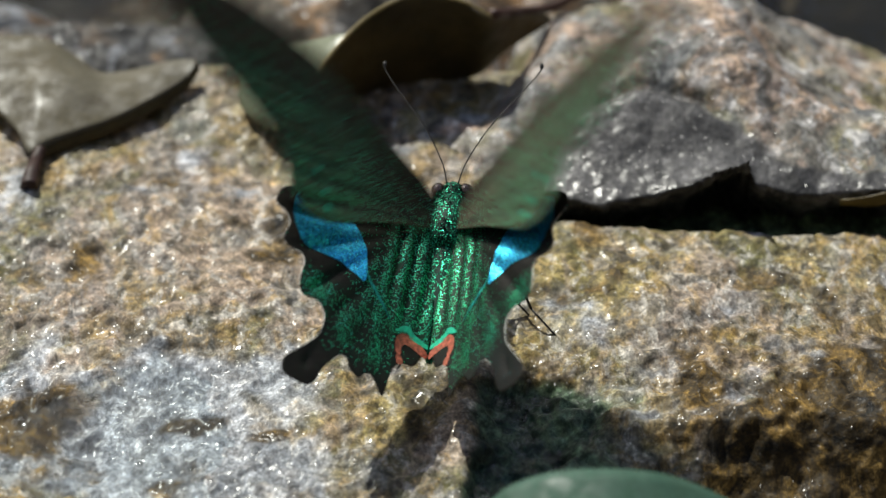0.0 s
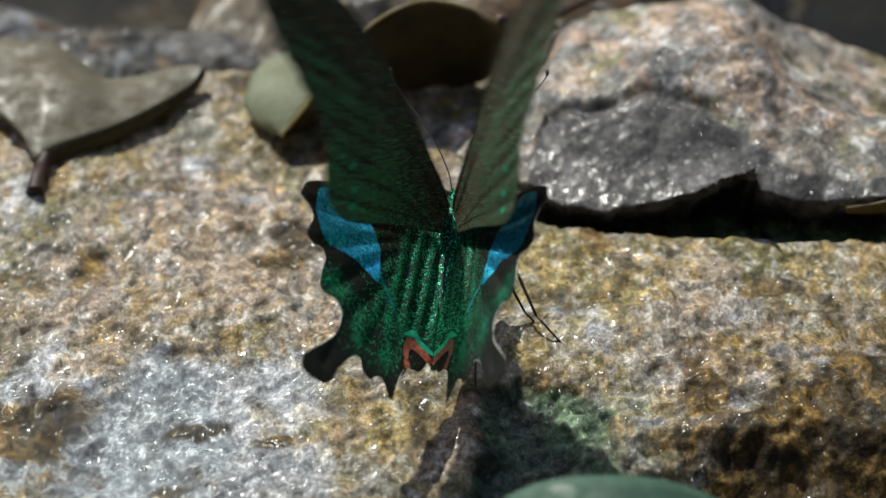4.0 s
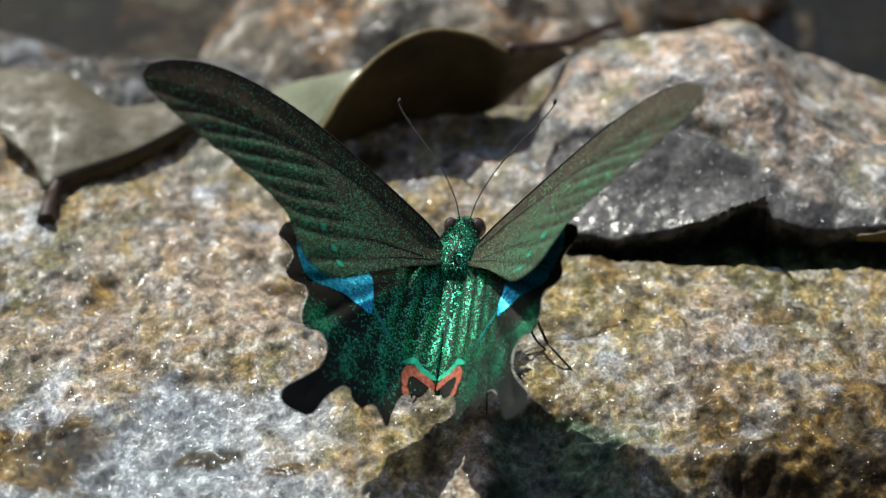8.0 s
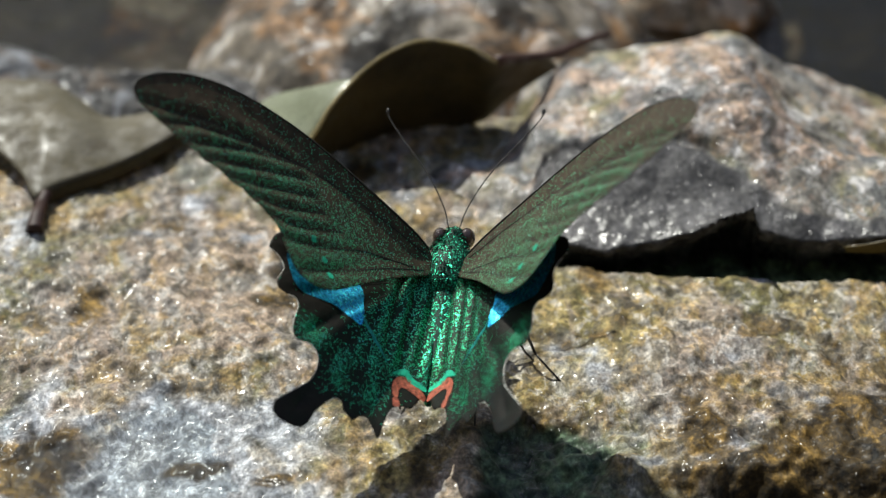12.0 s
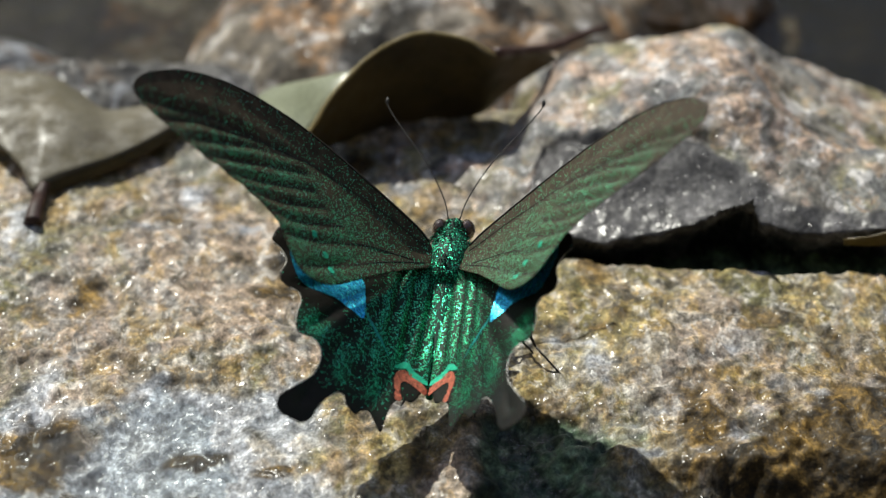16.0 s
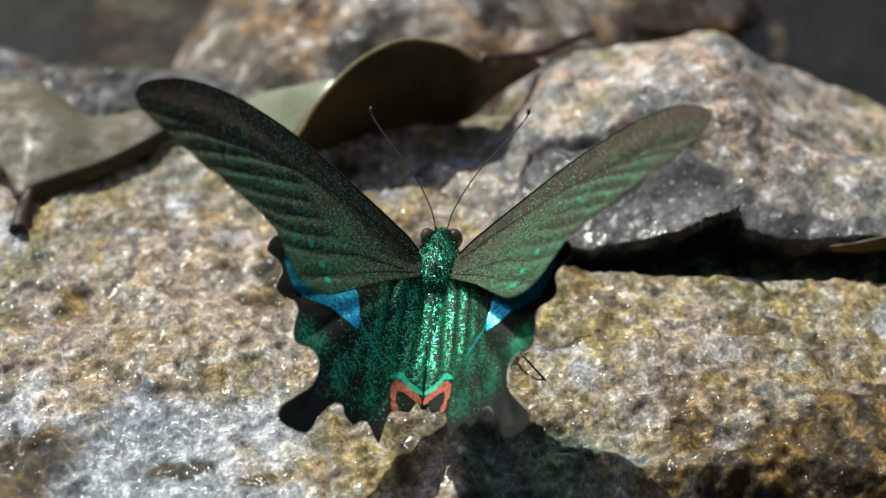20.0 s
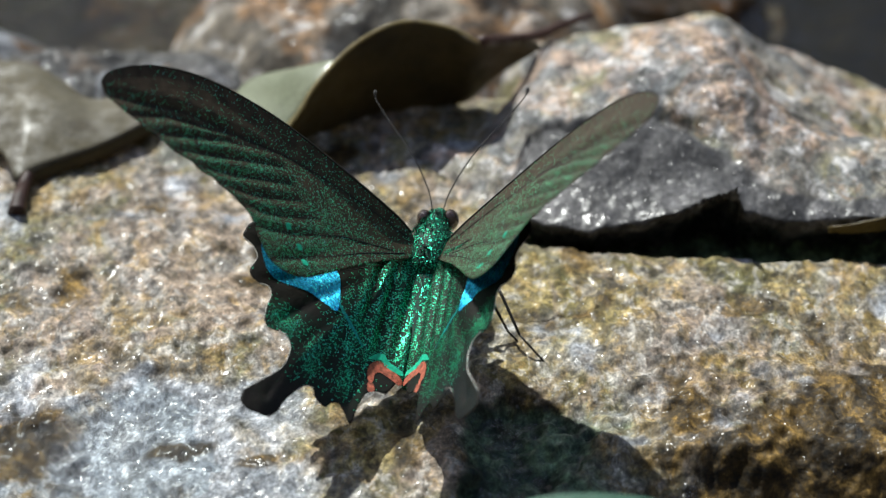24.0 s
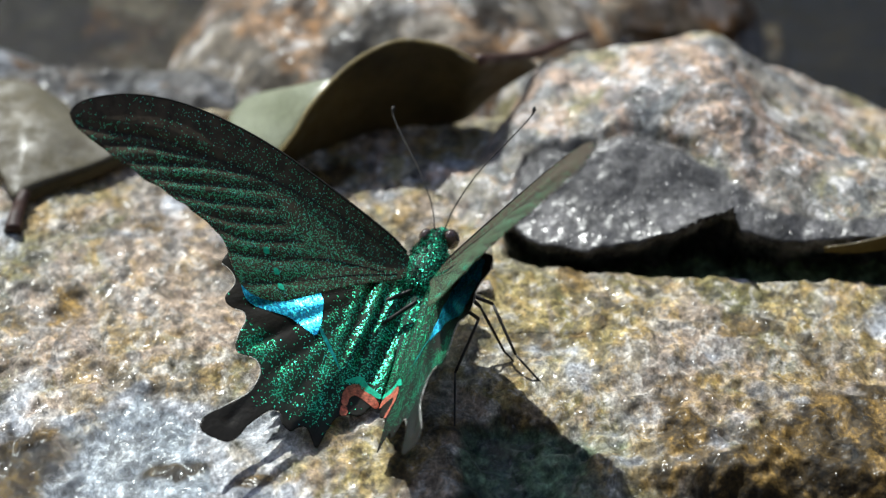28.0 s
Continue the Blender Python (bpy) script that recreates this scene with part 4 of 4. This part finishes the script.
for side in (-1, 1):
    part("eye", ball(1.25, (side * 1.75, 7.6, 0.1), (0.85, 1.1, 1.1), EYE_SHINE), butterfly, "shiny dark brown eye")
    feeler = [Vector(p) * SC for p in spline([(side * 0.7, 8.6, 0.8), (side * 1.6, 11.5, 1.8), (side * 4.2, 16.0, 3.4), (side * 8.4, 21.5, 4.8), (side * 10.2, 24.2, 5.4), (side * 10.4, 25.4, 5.7)], 8)]
    count = len(feeler)
    part("antenna", shape("antenna", *tube(feeler, [SC * (0.085 if i < count * 0.8 else 0.085 + 0.18 * math.sin(math.pi * (i - count * 0.8) / (count * 0.2))) for i in range(count)], 8), BLACK), butterfly, "thin black clubbed antenna")

# short scaly hair on the thorax and head
tufts, tuft_faces, tuft_dust = [], [], []
rng = random.Random(5)
for k in range(420):
    y, a = rng.uniform(-1.6, 8.6), rng.uniform(0.05 * math.pi, 0.95 * math.pi)
    w = 2.7 if y < 4.5 else 2.7 - 0.42 * (y - 4.5)
    base = Vector((math.cos(a) * w * 0.97, y, 0.5 + math.sin(a) * w * 0.85))
    out = Vector((math.cos(a), -0.9, math.sin(a))).normalized()
    side_way = out.orthogonal().normalized() * rng.uniform(0.07, 0.14)
    tip = base + out * rng.uniform(0.5, 1.1)
    n0 = len(tufts)
    tufts += [(base - side_way) * SC, (base + side_way) * SC, (base + out.cross(side_way)) * SC, tip * SC]
    tuft_faces += [(n0, n0 + 1, n0 + 3), (n0 + 1, n0 + 2, n0 + 3), (n0 + 2, n0, n0 + 3)]
    tuft_dust += [rng.choice((0.1, 0.9))] * 4
tagged(part("hair", shape("hair", tufts, tuft_faces, BODY_CLOTH, dust=tuft_dust, vein=[0.0] * len(tufts)), butterfly, "short green and black scaly hair"), kind="stuff")

# how the butterfly stands on its legs
STAND = pose(-0.19 * MM, 0.06 * MM, 11.87 * MM, 14.77, -3.88, -7.88)
back = STAND.inverted()
# knees and feet on the rock: hip, knee, ankle, toe in millimetres
LEG_LINES = [[(2.0, 4.0, 9.0), (8.1, 3.2, 6.5), (11.0, -2.5, 2.5), (14.3, -5.5, 0.2)],
             [(1.8, 1.0, 9.5), (6.2, -0.1, 6.5), (3.1, -6.5, 2.6), (3.0, -14.4, 0.2)],
             [(1.6, 6.0, 9.5), (6.4, 1.9, 7.0), (9.6, -0.4, 1.4), (10.8, -0.8, 0.2)],
             [(-2.0, 4.0, 8.4), (-8.4, 2.6, 6.2), (-11.2, -2.0, 3.0), (-15.0, -2.0, 0.2)],
             [(-1.8, 1.0, 8.6), (-6.4, -0.4, 5.8), (-6.0, -5.0, 3.2), (-6.6, -11.0, 0.2)],
             [(-1.6, 6.0, 8.6), (-5.5, 8.6, 6.2), (-8.2, 6.0, 2.0), (-10.8, 6.4, 0.2)]]
for points in LEG_LINES:
    line = [back @ (Vector(p) * MM) for p in points]
    leg = None
    for name, a, b, r in zip(("leg", "shin", "foot"), line, line[1:], (0.3, 0.22, 0.15)):
        piece = shape(name, *tube(resample([a, b], 5), [r * MM * k for k in (0.8, 1.0, 0.95, 0.9, 0.8)], 8), BLACK)
        made = part(name, piece, leg or butterfly, "" if leg else "thin black jointed leg")
        leg = leg or made
    LEGS.append(leg)


# ---- what moves ----
# seconds, left and right forewing angle in degrees
BEATS = [(0.0, 58, 54), (0.1, 65, 66), (0.2, 80, 85), (0.3, 68, 84), (0.4, 70, 78), (0.5, 74, 80), (0.6, 76, 76), (0.7, 78, 82), (0.8, 78, 76), (0.9, 77, 70),
         (1.0, 74, 64), (1.1, 68, 58), (1.2, 60, 53), (1.3, 56, 52), (1.4, 80, 84), (1.5, 86, 80), (1.6, 88, 82), (1.7, 80, 80), (1.8, 76, 74), (1.9, 70, 58),
         (2.0, 65, 54), (2.1, 62, 54), (2.2, 63, 58), (2.3, 68, 74), (2.4, 78, 84), (2.5, 78, 80), (2.7, 64, 60), (2.9, 78, 78), (3.1, 62, 58), (3.3, 79, 80),
         (3.5, 70, 66), (3.7, 84, 82), (3.9, 67, 62), (4.1, 77, 78), (4.3, 68, 64), (4.5, 78, 78), (4.6, 74, 66), (4.7, 66, 56), (4.8, 58, 53), (4.9, 66, 69),
         (5.0, 70, 71), (5.1, 69, 72), (5.2, 61, 65), (5.3, 57, 57), (5.4, 55.5, 50), (5.5, 56.6, 48.8), (6.0, 56.5, 48.7), (8.0, 56, 48.1), (12.0, 55.7, 48), (14.5, 54.8, 47.4), (17.0, 54.7, 47.5), (20.0, 54.9, 47.8), (22.5, 56.3, 47.2),
         (24.0, 57.7, 45), (25.5, 59.4, 43.2), (26.5, 59.2, 42.4), (28.0, 59.3, 42.3)]
HIND_BEATS = [(0.0, 46), (0.2, 53), (1.0, 53), (1.1, 50), (1.2, 44), (1.3, 50), (1.4, 54), (1.5, 58), (1.6, 58), (1.8, 55), (2.0, 51), (2.2, 52), (2.4, 54), (2.5, 54), (2.8, 50), (3.1, 54), (3.5, 51),
              (3.9, 55), (4.3, 51), (4.5, 53), (4.6, 49), (4.7, 46), (4.8, 44), (4.9, 47), (5.0, 49), (5.1, 49), (5.2, 46), (5.4, 44), (22.4, 44), (25.5, 44.9), (28.0, 42.6)]
# seconds, place of the butterfly in millimetres, turn in degrees
BODY_ROWS = [
    (0.0, -0.19, 0.06, 11.87, 14.77, -3.88, -7.88),  (4.6, -0.19, 0.06, 11.87, 14.77, -3.88, -7.88),  (5.0, -0.6, 0.0, 12.0, 13.7, -4.6, -8.7),  (5.5, -0.96, 0.1, 12.0, 12.8, -5.6, -9.7),  (6.0, -0.96, 0.40, 11.85, 12.91, -6.02, -9.86),
    (7.0, -0.84, 0.31, 11.80, 13.22, -5.62, -9.69),  (8.0, -0.82, 0.42, 11.69, 13.77, -5.53, -9.25),  (9.0, -0.81, 0.42, 11.70, 13.91, -5.53, -8.96),
    (10.0, -0.75, 0.29, 11.88, 13.57, -5.53, -8.95),  (11.0, -0.57, 0.19, 11.83, 13.62, -5.09, -8.74),  (12.0, -0.70, 0.55, 11.66, 14.17, -5.12, -8.80),
    (12.5, -0.50, 0.30, 11.63, 13.97, -4.94, -8.60),  (14.5, -0.44, 0.33, 11.57, 14.42, -4.39, -8.45),  (15.0, -0.61, 0.29, 11.67, 14.52, -4.48, -8.39),
    (16.0, -0.60, 0.81, 11.42, 15.20, -4.31, -8.42),  (17.0, -0.19, 0.06, 11.87, 14.77, -3.88, -7.88),  (18.0, -0.12, 0.21, 11.54, 15.53, -2.83, -6.51),
    (19.0, -0.09, 0.03, 11.61, 15.05, -2.51, -5.66),  (20.0, -0.09, 0.13, 11.62, 14.87, -2.86, -5.86),  (20.5, -0.35, 0.17, 11.52, 15.15, -3.16, -6.37),
    (22.5, -0.61, 0.35, 11.34, 15.56, -4.31, -8.11),  (23.0, -0.66, 0.69, 11.04, 15.98, -6.20, -9.60),  (23.5, -0.75, 1.15, 10.79, 16.07, -7.56, -11.07),
    (24.0, -0.93, 2.84, 9.71, 16.49, -8.85, -12.50),  (24.5, -0.93, 3.75, 9.12, 16.62, -9.38, -13.34),  (25.0, -1.39, 4.51, 8.58, 18.04, -11.10, -16.49),
    (25.5, -1.55, 6.03, 7.58, 19.53, -12.64, -20.81),  (26.0, -1.63, 6.12, 7.44, 19.53, -12.79, -22.14),  (26.5, -1.47, 6.13, 7.27, 19.22, -13.09, -22.14),
    (27.0, -1.40, 5.72, 7.54, 20.48, -13.02, -22.52),  (27.5, -1.39, 5.74, 7.51, 20.83, -13.06, -23.10),  (28.0, -1.14, 5.87, 7.38, 21.33, -13.46, -22.96),
]


def beat_pose(t, a, side):
    """The forewing at its angle; while it beats it also sweeps forward and twists about its length."""
    beating = min(1.0, max(0.0, (5.3 - t) / 0.5))
    forward = beating * float(np.interp(a, (49, 65, 74, 86), (9, 8, 7, 2)))
    twist = beating * float(np.interp(a, (49, 56, 65, 74, 80, 88), (0, 3, 11, 18, 12, 0)))
    if side > 0:
        twist -= 8.0 * (1.0 - beating) + 8.0 * min(1.0, max(0.0, (t - 22.5) / 4.0))
    return pose(0, 0, 0, 0, -side * a, 0) @ pose(0, 0, 0, twist) @ pose(0, 0, 0, 0, 0, side * forward)


def motions():
    rng_flow = random.Random(11)
    for film_of_water, reach in ((puddle, 0.8), (pool, 0.6)):
        walk(film_of_water, [(0.5 * k, pose(rng_flow.uniform(-reach, reach) * MM, rng_flow.uniform(-reach, reach) * MM, 0)) for k in range(57)])
    body = [(t, pose(x * MM, y * MM, z * MM, rx, ry, rz)) for t, x, y, z, rx, ry, rz in BODY_ROWS]
    walk(butterfly, body)
    for leg in LEGS:
        # the feet keep their hold on the rock while the body turns
        walk(leg, [(t, m.inverted() @ STAND) for t, m in body])
    for side, column in ((-1, 1), (1, 2)):
        rows = []
        for k, row in enumerate(BEATS):
            t, a = row[0], row[column]
            rows.append((t, beat_pose(t, a, side)))
            if t < 4.75 and k + 1 < len(BEATS):
                # the quick quiver between two beats
                nxt = BEATS[k + 1]
                gap = (nxt[0] - t) / 3
                for j, quiver in ((1, 5.0), (2, -5.0)):
                    mid = a + (nxt[column] - a) * j / 3 + quiver
                    rows.append((t + gap * j, beat_pose(t + gap * j, min(89.0, mid), side)))
        hind = [(t, pose(0, 0, 0, 0, -side * h, 0)) for t, h in HIND_BEATS]
        walk(FOREWINGS[side], rows)
        walk(HINDWINGS[side], hind)


motions()
